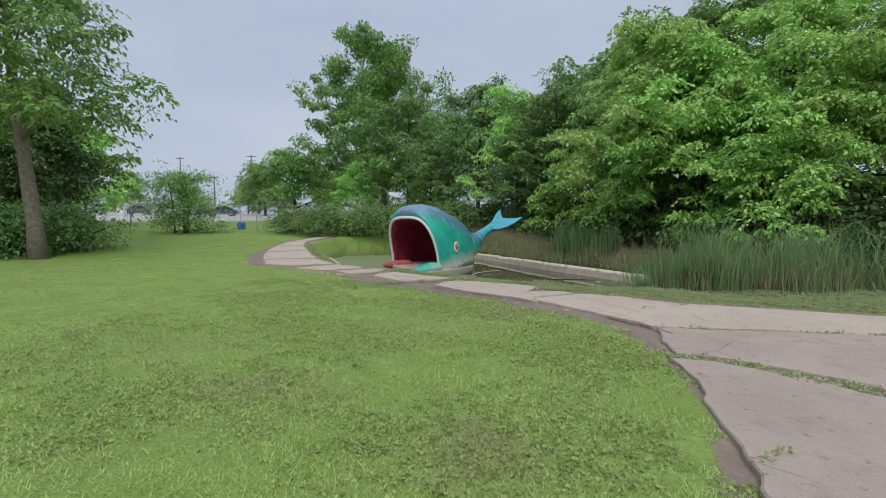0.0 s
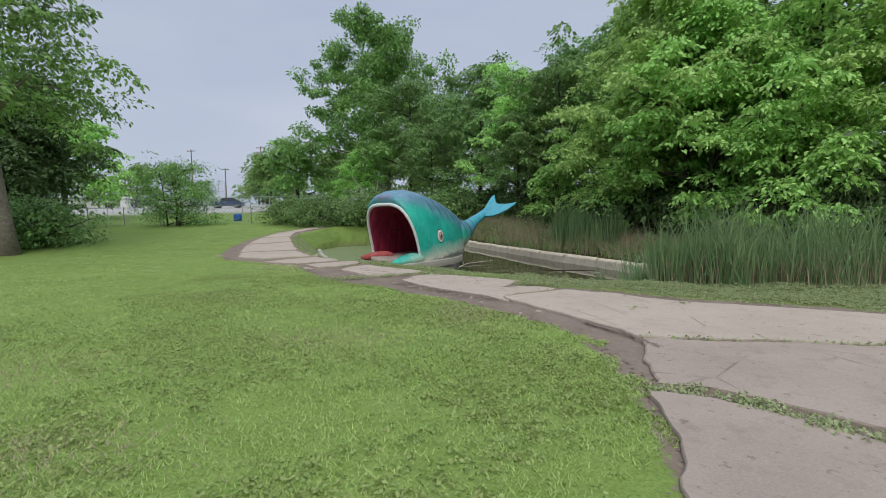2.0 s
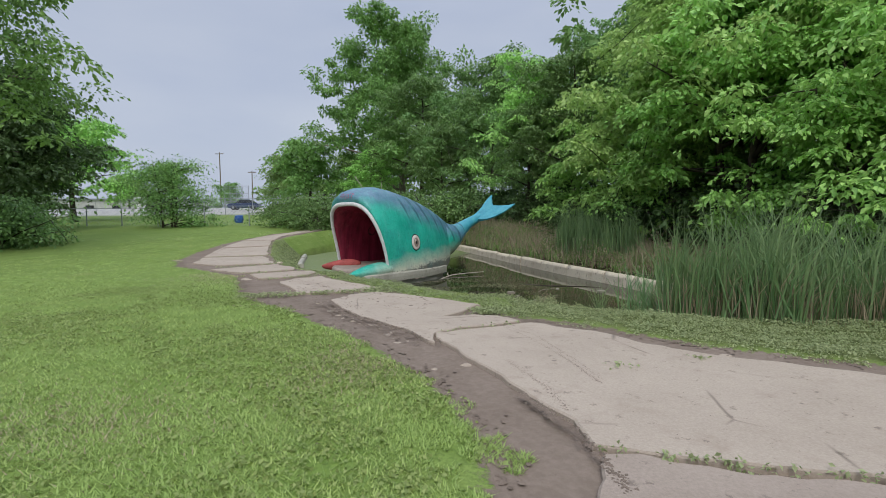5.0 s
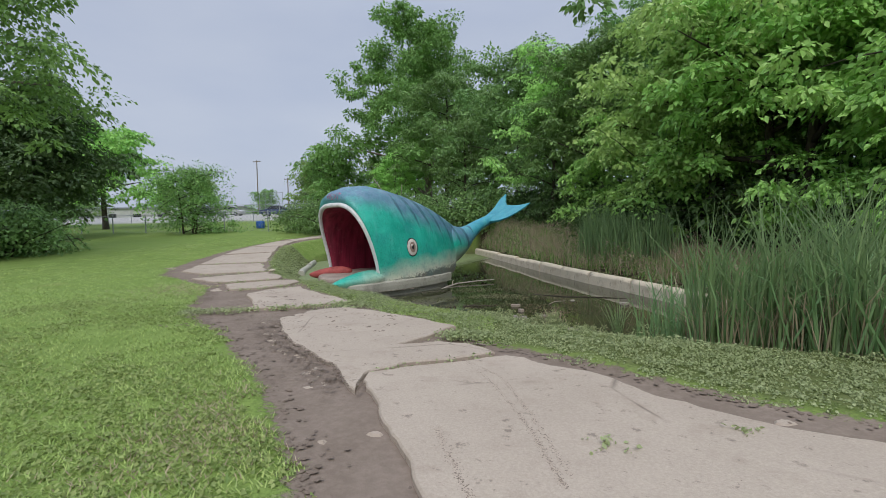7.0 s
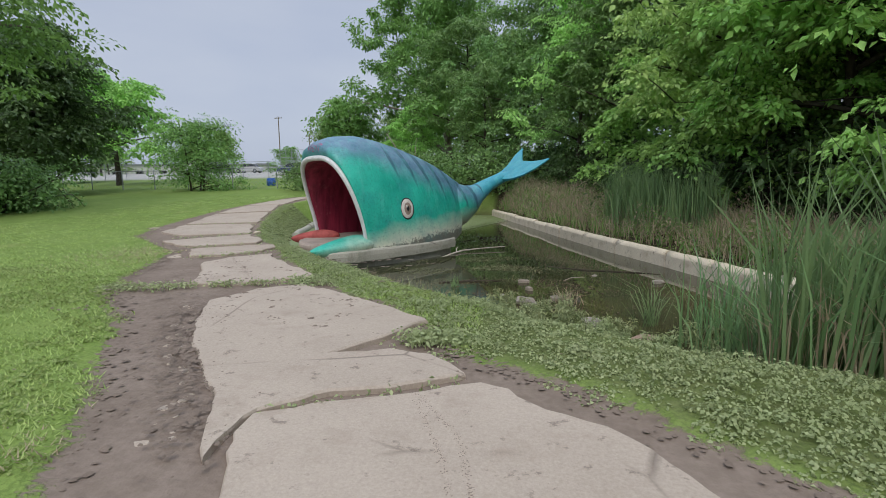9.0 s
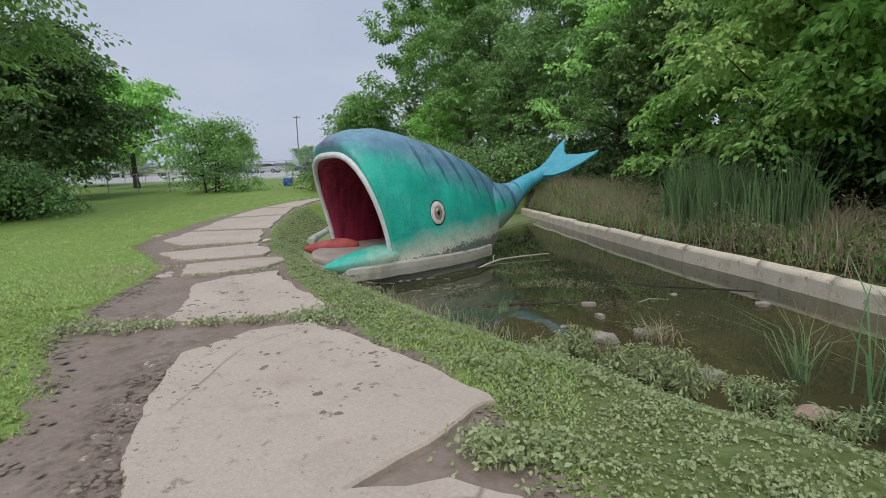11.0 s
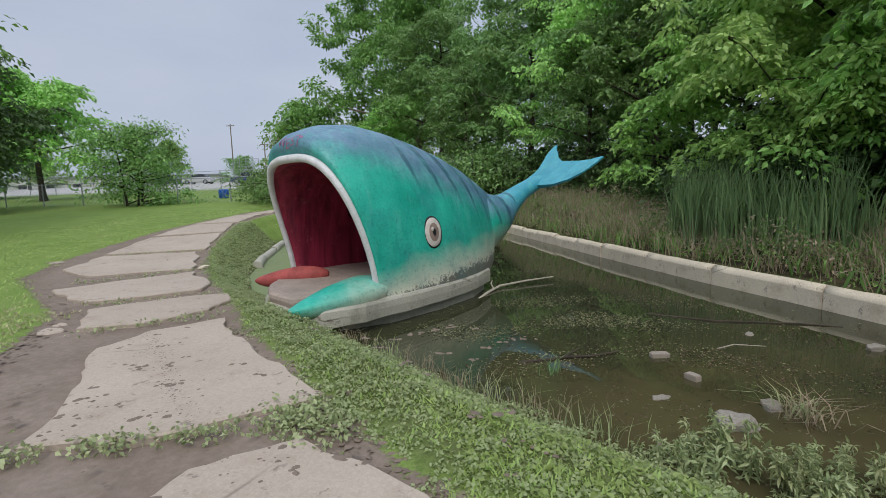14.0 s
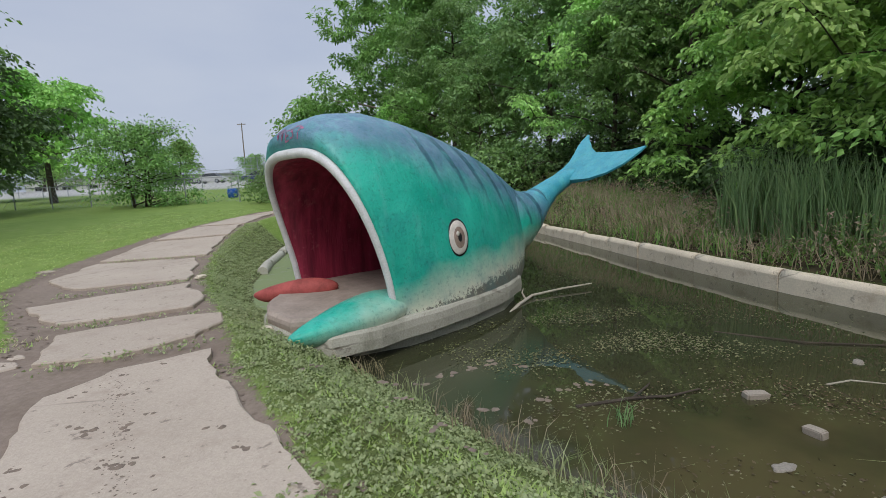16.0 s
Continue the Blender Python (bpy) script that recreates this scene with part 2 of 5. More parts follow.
    col = m.mix(m.math("MULTIPLY", m.ramp(m.noise(26, 4, 0.7), 0.52, 0.68), 0.35), col, c3(0.01, 0.10, 0.085))
    m.bump(m.math("ADD", m.noise(6, 5), m.math("MULTIPLY", m.noise(60, 3), 0.35)), 0.5, 0.025)
    return m.done(col, m.ramp(m.noise(8, 4), 0.3, 0.7, c3(0.34, 0.34, 0.34), c3(0.55, 0.55, 0.55)), 0, 0.42)


M_ground = make_ground_material()
M_slab = make_concrete("silted_concrete", (0.36, 0.30, 0.237), (0.465, 0.395, 0.318), (0.30, 0.24, 0.185))
# a browner, darker tone of the slab concrete for the first two slabs
M_slab_dark = make_concrete("darker_silted_concrete", (0.285, 0.232, 0.187), (0.385, 0.32, 0.262), (0.21, 0.165, 0.13))
M_wall = make_concrete("pale_wall_concrete", (0.50, 0.43, 0.325), (0.74, 0.65, 0.5), (0.26, 0.175, 0.105))
M_base = make_concrete("mossy_concrete", (0.28, 0.27, 0.215), (0.52, 0.5, 0.42), (0.11, 0.12, 0.075))
M_water = make_water()
M_whale = make_whale_paint()


def make_mouth_paint():
    m = Nodes("dark_red_paint")
    x, y, z = m.xyz()
    stretch = m.tree.nodes.new("ShaderNodeMapping")
    stretch.inputs["Scale"].default_value = (5.0, 5.0, 0.5)
    m.put(stretch.inputs["Vector"], m.co)
    folds = m.noise(1.6, 5, 0.6, stretch.outputs["Vector"])
    col = m.ramp(folds, 0.32, 0.68, c3(0.13, 0.01, 0.026), c3(0.34, 0.03, 0.066))
    col = m.mix(m.math("MULTIPLY", m.ramp(m.noise(9, 5, 0.7), 0.58, 0.7), 0.4), col, c3(0.4, 0.12, 0.13))
    # a loop of black spray on the far wall
    wob = m.math("MULTIPLY", m.math("SUBTRACT", m.noise(6, 2), 0.5), 0.12)
    dx, dz = m.math("SUBTRACT", x, 1.08), m.math("MULTIPLY", m.math("SUBTRACT", z, 1.03), 0.85)
    d = m.math("ADD", m.math("SQRT", m.math("ADD", m.math("MULTIPLY", dx, dx), m.math("MULTIPLY", dz, dz))), wob)
    loop = m.math("MULTIPLY", m.math("LESS_THAN", m.math("ABSOLUTE", m.math("SUBTRACT", d, 0.12)), 0.014), m.math("GREATER_THAN", y, 0.2))
    col = m.mix(m.math("MULTIPLY", loop, 0.85), col, c3(0.012, 0.01, 0.012))
    m.bump(folds, 0.5, 0.04)
    return m.done(col, 0.5, 0, 0.35)


M_mouth = make_mouth_paint()
M_tongue = plain("faded_red_paint", (0.34, 0.075, 0.065), 0.7, 0.5, 5)
M_lip = plain("chipped_white_paint", (0.62, 0.62, 0.61), 0.55, 0.16, 7)
M_floor = plain("sandy_mouth_floor", (0.33, 0.27, 0.22), 0.85, 0.25, 4)
M_eyewhite = plain("eye_white_paint", (0.58, 0.54, 0.48), 0.6, 0.2, 14)
M_eyebrown = plain("eye_brown_paint", (0.27, 0.2, 0.16), 0.5, 0.35, 14)
M_black = plain("black_paint", (0.018, 0.018, 0.02), 0.5, 0.3, 10)
M_pink = plain("pink_spray_paint", (0.34, 0.13, 0.22), 0.6, 0.3, 10)
M_bark = plain("tree_bark", (0.2, 0.17, 0.135), 0.95, 0.45, 7, bump=0.9)
M_darkbark = plain("dark_bark", (0.06, 0.048, 0.036), 0.95, 0.45, 7, bump=0.9)
M_dead = plain("bleached_wood", (0.42, 0.38, 0.31), 0.9, 0.3, 9)
M_steel = plain("galvanised_steel", (0.32, 0.34, 0.35), 0.55, 0.2, 5, metal=0.4)
M_stone = plain("grey_stone", (0.30, 0.27, 0.225), 0.9, 0.3, 8, bump=0.6)
M_leaf_a = leaf_material("green_leaves", (0.065, 0.145, 0.037), (0.28, 0.45, 0.12), (0.165, 0.30, 0.077))
M_leaf_b = leaf_material("light_leaves", (0.19, 0.37, 0.085), (0.53, 0.76, 0.24), (0.36, 0.58, 0.16))
M_leaf_c = leaf_material("dark_leaves", (0.06, 0.13, 0.042), (0.26, 0.42, 0.13), (0.16, 0.285, 0.085))
# dark_leaves at about half value; on the undergrowth this paints the trees' shade
M_leaf_e = leaf_material("darkened_leaves", (0.03, 0.068, 0.022), (0.13, 0.22, 0.068), (0.075, 0.14, 0.044))
M_leaf_d = leaf_material("maple_leaves", (0.125, 0.265, 0.06), (0.48, 0.72, 0.2), (0.29, 0.51, 0.125))
M_grass = leaf_material("grass_blades", (0.11, 0.19, 0.04), (0.5, 0.59, 0.2), (0.3, 0.42, 0.11))
M_clover = leaf_material("clover_leaves", (0.135, 0.21, 0.055), (0.42, 0.51, 0.18), (0.27, 0.37, 0.11))
M_cover = leaf_material("ground_cover_leaves", (0.16, 0.215, 0.085), (0.47, 0.51, 0.27), (0.3, 0.36, 0.165))
M_reed = leaf_material("cattail_leaves", (0.085, 0.17, 0.068), (0.28, 0.40, 0.17), (0.165, 0.27, 0.11))
M_straw = leaf_material("dry_stalks", (0.17, 0.13, 0.085), (0.56, 0.46, 0.32), (0.34, 0.27, 0.18))


# ---------------------------------------------------------------- mesh helpers
def np_mesh(name, verts, faces, mat, smooth=False):
    """A mesh out of arrays; all faces have the same number of corners."""
    me = bpy.data.meshes.new(name)
    verts = np.asarray(verts, dtype=np.float32).reshape(-1, 3)
    faces = np.asarray(faces, dtype=np.int32)
    n, k = faces.shape
    me.vertices.add(len(verts))
    me.vertices.foreach_set("co", verts.ravel())
    me.loops.add(n * k)
    me.loops.foreach_set("vertex_index", faces.ravel())
    me.polygons.add(n)
    me.polygons.foreach_set("loop_start", np.arange(0, n * k, k, dtype=np.int32))
    me.polygons.foreach_set("loop_total", np.full(n, k, dtype=np.int32))
    if smooth:
        me.polygons.foreach_set("use_smooth", np.ones(n, dtype=bool))
    me.update(calc_edges=True)
    me.materials.append(mat)
    return me


def part(name, bm, mat, parent=None, label="", smooth=False):
    me = bpy.data.meshes.new(name)
    bmesh.ops.recalc_face_normals(bm, faces=bm.faces[:])
    if smooth:
        for f in bm.faces:
            f.smooth = True
    bm.to_mesh(me)
    bm.free()
    me.materials.append(mat)
    ob = new(name, me)
    ob.parent = parent
    if label:
        tagged(ob, label)
    return ob


def tube(bm, pts, radii, seg=7):
    """A bent, tapered round bar through pts, closed at both ends."""
    rings = []
    pts = [Vector(p) for p in pts]
    for i, p in enumerate(pts):
        d = (pts[min(i + 1, len(pts) - 1)] - pts[max(i - 1, 0)]).normalized()
        a = d.cross(Vector((0.31, 0.9, 0.2))).normalized()
        b = d.cross(a)
        rings.append([bm.verts.new(p + (a * math.cos(q) + b * math.sin(q)) * radii[i]) for q in (2 * math.pi * k / seg for k in range(seg))])
    for r0, r1 in zip(rings, rings[1:]):
        for k in range(seg):
            bm.faces.new((r0[k], r0[(k + 1) % seg], r1[(k + 1) % seg], r1[k]))
    bm.faces.new(rings[0][::-1])
    bm.faces.new(rings[-1])
    return bm


def box(bm, lo, hi, bevel=0.0):
    made = bmesh.ops.create_cube(bm, size=1.0)["verts"]
    for v in made:
        v.co = Vector([(l + h) / 2 + c * (h - l) for l, h, c in zip(lo, hi, v.co)])
    if bevel:
        edges = list({e for v in made for e in v.link_edges})
        bmesh.ops.bevel(bm, geom=edges, offset=bevel, segments=2, affect="EDGES")
    return bm


def inside(px, py, poly):
    """Which of the points lie in the polygon."""
    hit = np.zeros(px.shape, dtype=bool)
    for (x0, y0), (x1, y1) in zip(poly, poly[1:] + poly[:1]):
        if y0 != y1:
            hit ^= ((y0 > py) != (y1 > py)) & (px < (x1 - x0) * (py - y0) / (y1 - y0) + x0)
    return hit


def edge_distance(px, py, poly, closed=True):
    best = np.full(px.shape, 1e9)
    for (x0, y0), (x1, y1) in zip(poly, poly[1:] + (poly[:1] if closed else [])):
        dx, dy = x1 - x0, y1 - y0
        t = np.clip(((px - x0) * dx + (py - y0) * dy) / (dx * dx + dy * dy + 1e-9), 0, 1)
        best = np.minimum(best, np.hypot(px - x0 - t * dx, py - y0 - t * dy))
    return best


def signed(px, py, poly):
    d = edge_distance(px, py, poly)
    return np.where(inside(px, py, poly), d, -d)


# ---------------------------------------------------------------- plan
WATER = -0.40
FAR_WALL = [(7.35, 12.2), (6.53, 15.1), (5.63, 17.55), (4.92, 19.25), (3.74, 22.5), (2.9, 25.1), (1.6, 29.0), (0.6, 32.0)]
POOL = [(-1.1, 16.7), (0.0, 15.65), (0.9, 14.85), (2.2, 13.75), (3.5, 12.75), (4.8, 11.95), (7.0, 11.4)] + FAR_WALL[1:] + [
    (-2.0, 32.6), (-6.0, 30.0), (-6.4, 26.4), (-4.0, 20.3), (-3.0, 18.6)]
PATH_LEFT = [(1.2, -3.0), (1.35, 1.5), (1.54, 2.6), (1.8, 3.14), (2.1, 3.7), (2.3, 4.5), (2.5, 5.7), (2.38, 7.2), (1.95, 8.2), (1.1, 9.4), (-0.4, 11.1),
             (-1.9, 12.45), (-2.5, 13.3), (-2.95, 14.3), (-3.8, 15.6), (-6.8, 17.85), (-8.1, 19.8), (-8.85, 22.2), (-9.1, 24.6), (-9.0, 27.0), (-9.0, 29.0), (-8.0, 32.5)]
PATH_RIGHT = [(-6.9, 32.5), (-7.5, 28.5), (-7.25, 25.6), (-6.5, 23.6), (-5.3, 21.0), (-4.0, 18.9), (-2.9, 17.5), (-2.0, 16.4), (-1.14, 15.2), (-0.3, 14.3), (0.3, 13.65),
              (1.06, 12.85), (1.74, 12.44), (2.37, 11.62), (2.8, 11.05), (3.6, 10.62), (4.2, 10.05), (4.9, 9.5), (5.95, 9.0), (7.5, 8.2), (14.0, 6.5), (14.0, -3.0)]
PATH = PATH_LEFT + PATH_RIGHT


def rise(x, y):
    """The lie of the land: flat round the pool, climbing gently beyond it."""
    s = np.maximum(0, y - 17.5 - 0.15 * np.maximum(0, np.minimum(x, 8) + 3))
    k = np.clip(s / 8, 0, 1)
    k = k * k * (3 - 2 * k)
    z = 0.052 * np.minimum(s, 70) * k
    return z


def ground_height(x, y):
    x, y = np.asarray(x, dtype=float), np.asarray(y, dtype=float)
    z = rise(x, y)
    wave = 0.012 * np.sin(x * 1.7 + y * 0.6) + 0.01 * np.sin(y * 2.3 - x * 1.1)
    z = z + wave * np.where(signed(x, y, PATH) > 0, 0.35, 1.0)
    sp = signed(x, y, PATH)
    z = z - 0.035 * np.clip(sp / 0.25 + 0.5, 0, 1)
    # the right side, over the pool's wall
    wx = np.interp(y, [p[1] for p in FAR_WALL], [p[0] for p in FAR_WALL])
    over = np.clip((x - wx - 0.25) / 2.5, 0, 1)
    z = z + np.where(y > 11.3, 0.38 * over, 0.0) * np.clip((y - 11.3) / 2, 0, 1)
    # pool and its bank
    d = signed(x, y, POOL)
    bank = np.clip((d + 0.75) / 0.85, 0, 1)
    soft = z * (1 - bank) + (WATER - 0.04) * bank
    behind = np.clip((-d - 0.12) / 0.7, 0, 1)
    hard = np.where(d > -0.05, -0.55, -0.1 * (1 - behind) + z * behind)
    stony = ((x > wx - 1.0) & (y > 12.5)) | (y > 27)
    z = np.where(stony, hard, soft)
    z = np.where(d > 0.0, np.minimum(z, -0.42 - 0.22 * np.clip(d / 1.2, 0, 1)), z)
    return z


def gz(x, y):
    return float(ground_height(np.array([x]), np.array([y]))[0])


# ---------------------------------------------------------------- ground, path, pool
def build_ground():
    far_l = [-1500, -900, -500, -300, -200, -140, -100, -80, -65, -55, -47, -40, -35, -30, -26, -23, -20, -18, -16, -14.5, -13, -12, -11]
    far_r = [9, 9.5, 10, 11, 12, 13, 14.5, 16, 18, 20, 23, 26, 30, 36, 44, 55, 70, 100, 160, 300, 600, 1500]
    xs = np.array(far_l + list(np.arange(-10.4, 8.6, 0.1)) + far_r)
    ys = np.array([-1500, -800, -400, -200, -100, -50, -25, -14, -8, -5, -3, -2, -1] + list(np.arange(-0.4, 27, 0.1)) + list(np.arange(27, 40, 0.5))
                  + [40.5, 42, 44, 46, 48, 50, 53, 56, 60, 64, 68, 74, 80, 90, 100, 120, 160, 250, 500, 900, 1500])
    X, Y = np.meshgrid(xs, ys)
    px, py = X.ravel(), Y.ravel()
    pz = ground_height(px, py)
    nx, ny = len(xs), len(ys)
    i = np.arange(nx * ny).reshape(ny, nx)
    faces = np.stack([i[:-1, :-1], i[:-1, 1:], i[1:, 1:], i[1:, :-1]], axis=-1).reshape(-1, 4)
    me = np_mesh("ground", np.stack([px, py, pz], axis=-1), faces, M_ground, smooth=True)

    def mask(name, values):
        me.attributes.new(name, "FLOAT", "POINT").data.foreach_set("value", np.asarray(values, dtype=np.float32))

    mask("dirt", np.clip(signed(px, py, PATH) / 0.5 + 0.5, 0, 1))
    wx = np.interp(py, [p[1] for p in FAR_WALL], [p[0] for p in FAR_WALL])
    mask("wood", np.clip((px - wx + 0.1) / 0.3, 0, 1) * np.clip((py - 10.6 + 0.08 * px) / 0.8, 0, 1))
    right = edge_distance(px, py, PATH_RIGHT, False) < edge_distance(px, py, PATH_LEFT, False)
    sp = signed(px, py, PATH)
    mask("bank", np.clip((-sp + 0.05) / 0.2, 0, 1) * right * (sp > -2.6) * (py > 8) * (py < 26))
    mask("bed", np.clip((signed(px, py, POOL) + 0.12) / 0.2, 0, 1))
    lot = np.clip((py - 55) / 1.5, 0, 1) * np.clip((120 - py) / 2, 0, 1) * np.clip((-12 - px) / 3, 0, 1)
    mask("lot", lot)
    return tagged(new("ground", me), "mown green lawn with bare silt along the path", "ground", kind="structure")


ground = build_ground()


def build_water():
    xs, ys = np.arange(-8, 8.4, 0.4), np.arange(10.4, 33, 0.4)
    X, Y = np.meshgrid(xs, ys)
    px, py = X.ravel(), Y.ravel()
    i = np.arange(len(px)).reshape(len(ys), len(xs))
    f = np.stack([i[:-1, :-1], i[:-1, 1:], i[1:, 1:], i[1:, :-1]], axis=-1).reshape(-1, 4)
    keep = (signed(px, py, POOL) > -0.6)[f].all(axis=1)
    me = np_mesh("water", np.stack([px, py, np.full(len(px), WATER)], axis=-1), f[keep], M_water)
    me.attributes.new("duckweed", "FLOAT", "POINT").data.foreach_set("value", np.clip((-0.9 - px + (py - 17) * 0.25) / 1.2, 0, 1).astype(np.float32))
    me.attributes.new("shallow", "FLOAT", "POINT").data.foreach_set("value", np.clip((16.6 - py + 0.25 * (px - 2)) / 2.0, 0, 1).astype(np.float32))
    return tagged(new("water", me), "shallow murky green pond water with floating weed", "water", kind="structure")


build_water()


def slab(corners, parent, seed, top=0.012, thick=0.07, rough=0.05, mat=None):
    """One broken concrete slab: an outline with ragged edges, a bevelled rim and a body."""
    rng = random.Random(seed)
    ring = []
    for (x0, y0), (x1, y1) in zip(corners, corners[1:] + corners[:1]):
        n = max(2, int(math.hypot(x1 - x0, y1 - y0) / 0.09))
        for k in range(n):
            t = k / n
            x, y = x0 + (x1 - x0) * t, y0 + (y1 - y0) * t
            w = noise.noise_vector(Vector((x * 1.6, y * 1.6, seed))) * rough * 2.2 + noise.noise_vector(Vector((x * 6, y * 6, seed))) * rough * 0.9
            ring.append((x + w.x, y + w.y))
    cx, cy = sum(p[0] for p in ring) / len(ring), sum(p[1] for p in ring) / len(ring)
    tx, ty = rng.uniform(-0.001, 0.001), rng.uniform(-0.001, 0.001)

    def lift(x, y, dz):
        return float(rise(np.array(x), np.array(y))) + dz + (x - cx) * tx + (y - cy) * ty

    bm = bmesh.new()
    rings = []
    for inset, dz in ((0.0, -thick), (0.0, top - 0.014), (0.016, top)):
        vs = []
        for x, y in ring:
            d = math.hypot(x - cx, y - cy) or 1
            k = 1 - inset / d
            vs.append(bm.verts.new((cx + (x - cx) * k, cy + (y - cy) * k, lift(x, y, dz))))
        rings.append(vs)
    n = len(ring)
    for a, b in zip(rings, rings[1:]):
        for k in range(n):
            bm.faces.new((a[k], a[(k + 1) % n], b[(k + 1) % n], b[k]))
    bmesh.ops.triangulate(bm, faces=[bm.faces.new(rings[-1])])
    return part("slab", bm, mat or M_slab, parent)


path = tagged(new("path"), "cracked concrete slab footpath half buried in silt", "footpath", kind="structure")
slab([(1.75, 2.7), (2.1, 3.5), (2.32, 4.4), (2.62, 5.35), (3.0, 5.2), (3.5, 4.6), (3.95, 4.0), (5.6, 2.5), (5.6, -2.5), (1.5, -2.5)], path, 1, mat=M_slab_dark)
slab([(2.72, 5.55), (3.05, 7.0), (4.6, 6.72), (7.0, 6.3), (12.5, 5.6), (13.0, -2.0), (5.9, -2.0), (5.9, 2.75), (4.15, 4.2), (3.6, 4.9), (3.1, 5.45)], path, 2, mat=M_slab_dark)
slab([(3.06, 7.08), (3.02, 7.45), (2.6, 8.2), (2.37, 8.72), (2.12, 9.25), (1.89, 9.68), (1.86, 9.83), (2.2, 10.08), (2.98, 10.48), (3.17, 10.44), (3.4, 10.23), (3.7, 10.08), (3.9, 9.8), (4.12, 9.54), (4.55, 9.16), (5.4, 8.78), (7.3, 7.8),
      (12.5, 6.3), (12.5, 5.68), (7.0, 6.38), (4.6, 6.8)], path, 3, rough=0.035)
slab([(1.84, 9.45), (1.83, 9.7), (1.8, 9.9), (2.14, 10.17), (2.62, 10.45), (2.9, 10.62), (2.58, 10.9), (2.26, 10.95), (2.0, 10.86), (1.8, 10.82), (1.9, 11.02), (2.12, 11.32), (2.37, 11.76), (1.8, 12.25), (1.05, 12.7), (0.42, 13.05),
      (-0.05, 12.75), (-0.2, 12.1), (0.29, 11.29), (1.06, 10.4), (1.6, 9.84)], path, 4, rough=0.04)
slab([(-0.9, 14.7), (-1.5, 15.45), (-1.95, 15.0), (-2.1, 14.4), (-1.35, 13.4), (-1.12, 12.85), (-0.47, 12.97), (0.26, 13.6), (-0.26, 14.1)], path, 5)
slab([(-2.85, 15.0), (-3.5, 15.75), (-2.9, 16.35), (-2.25, 16.72), (-2.0, 16.4), (-1.93, 15.85), (-2.3, 15.25)], path, 6)
slab([(-5.15, 16.9), (-4.85, 17.4), (-3.95, 18.45), (-3.05, 17.5), (-2.8, 17.0), (-3.2, 16.65), (-3.9, 16.15)], path, 7)
slab([(-5.7, 18.1), (-6.9, 18.8), (-7.45, 20.35), (-5.5, 20.85), (-4.2, 18.85)], path, 8)
slab([(-7.7, 20.65), (-8.35, 22.85), (-6.6, 23.5), (-5.55, 21.15)], path, 9)
slab([(-8.4, 23.2), (-8.65, 25.25), (-7.35, 25.55), (-6.75, 23.8)], path, 10)
slab([(-8.8, 25.6), (-8.8, 28.1), (-8.0, 28.5), (-7.4, 25.85)], path, 11)
slab([(-8.7, 28.5), (-8.1, 32.0), (-7.1, 32.0), (-7.8, 28.9)], path, 12)


for k, (x, y, r) in enumerate(((0.06, 11.3, 0.07), (-0.04, 11.73, 0.06), (0.1, 11.5, 0.05), (2.24, 8.74, 0.05), (4.82, 9.24, 0.07), (1.98, 8.6, 0.03), (-3.2, 15.03, 0.16), (-8.15, 19.8, 0.2), (-3.35, 15.25, 0.08), (0.3, 11.0, 0.06), (0.62, 10.65, 0.05))):
    piece = [(x + r * math.cos(a) * (1 + 0.3 * math.sin(3 * a + k)), y + r * 0.8 * math.sin(a)) for a in (i * math.pi / 3 + 0.4 * k for i in range(6))]
    slab(piece, path, 20 + k, top=-0.02, rough=0.02)


crumb_rng = random.Random(5)
for k in range(34):
    u = crumb_rng.random()
    x, y = -0.28 + 2.0 * u - abs(crumb_rng.gauss(0, 0.12)), 12.0 - 2.45 * u - abs(crumb_rng.gauss(0, 0.05))
    r = crumb_rng.uniform(0.015, 0.05)
    piece = [(x + r * math.cos(a) * crumb_rng.uniform(0.6, 1.3), y + r * math.sin(a) * crumb_rng.uniform(0.6, 1.3)) for a in (i * math.pi / 3 for i in range(6))]
    slab(piece, path, 40 + k, top=-0.024, rough=0.02)


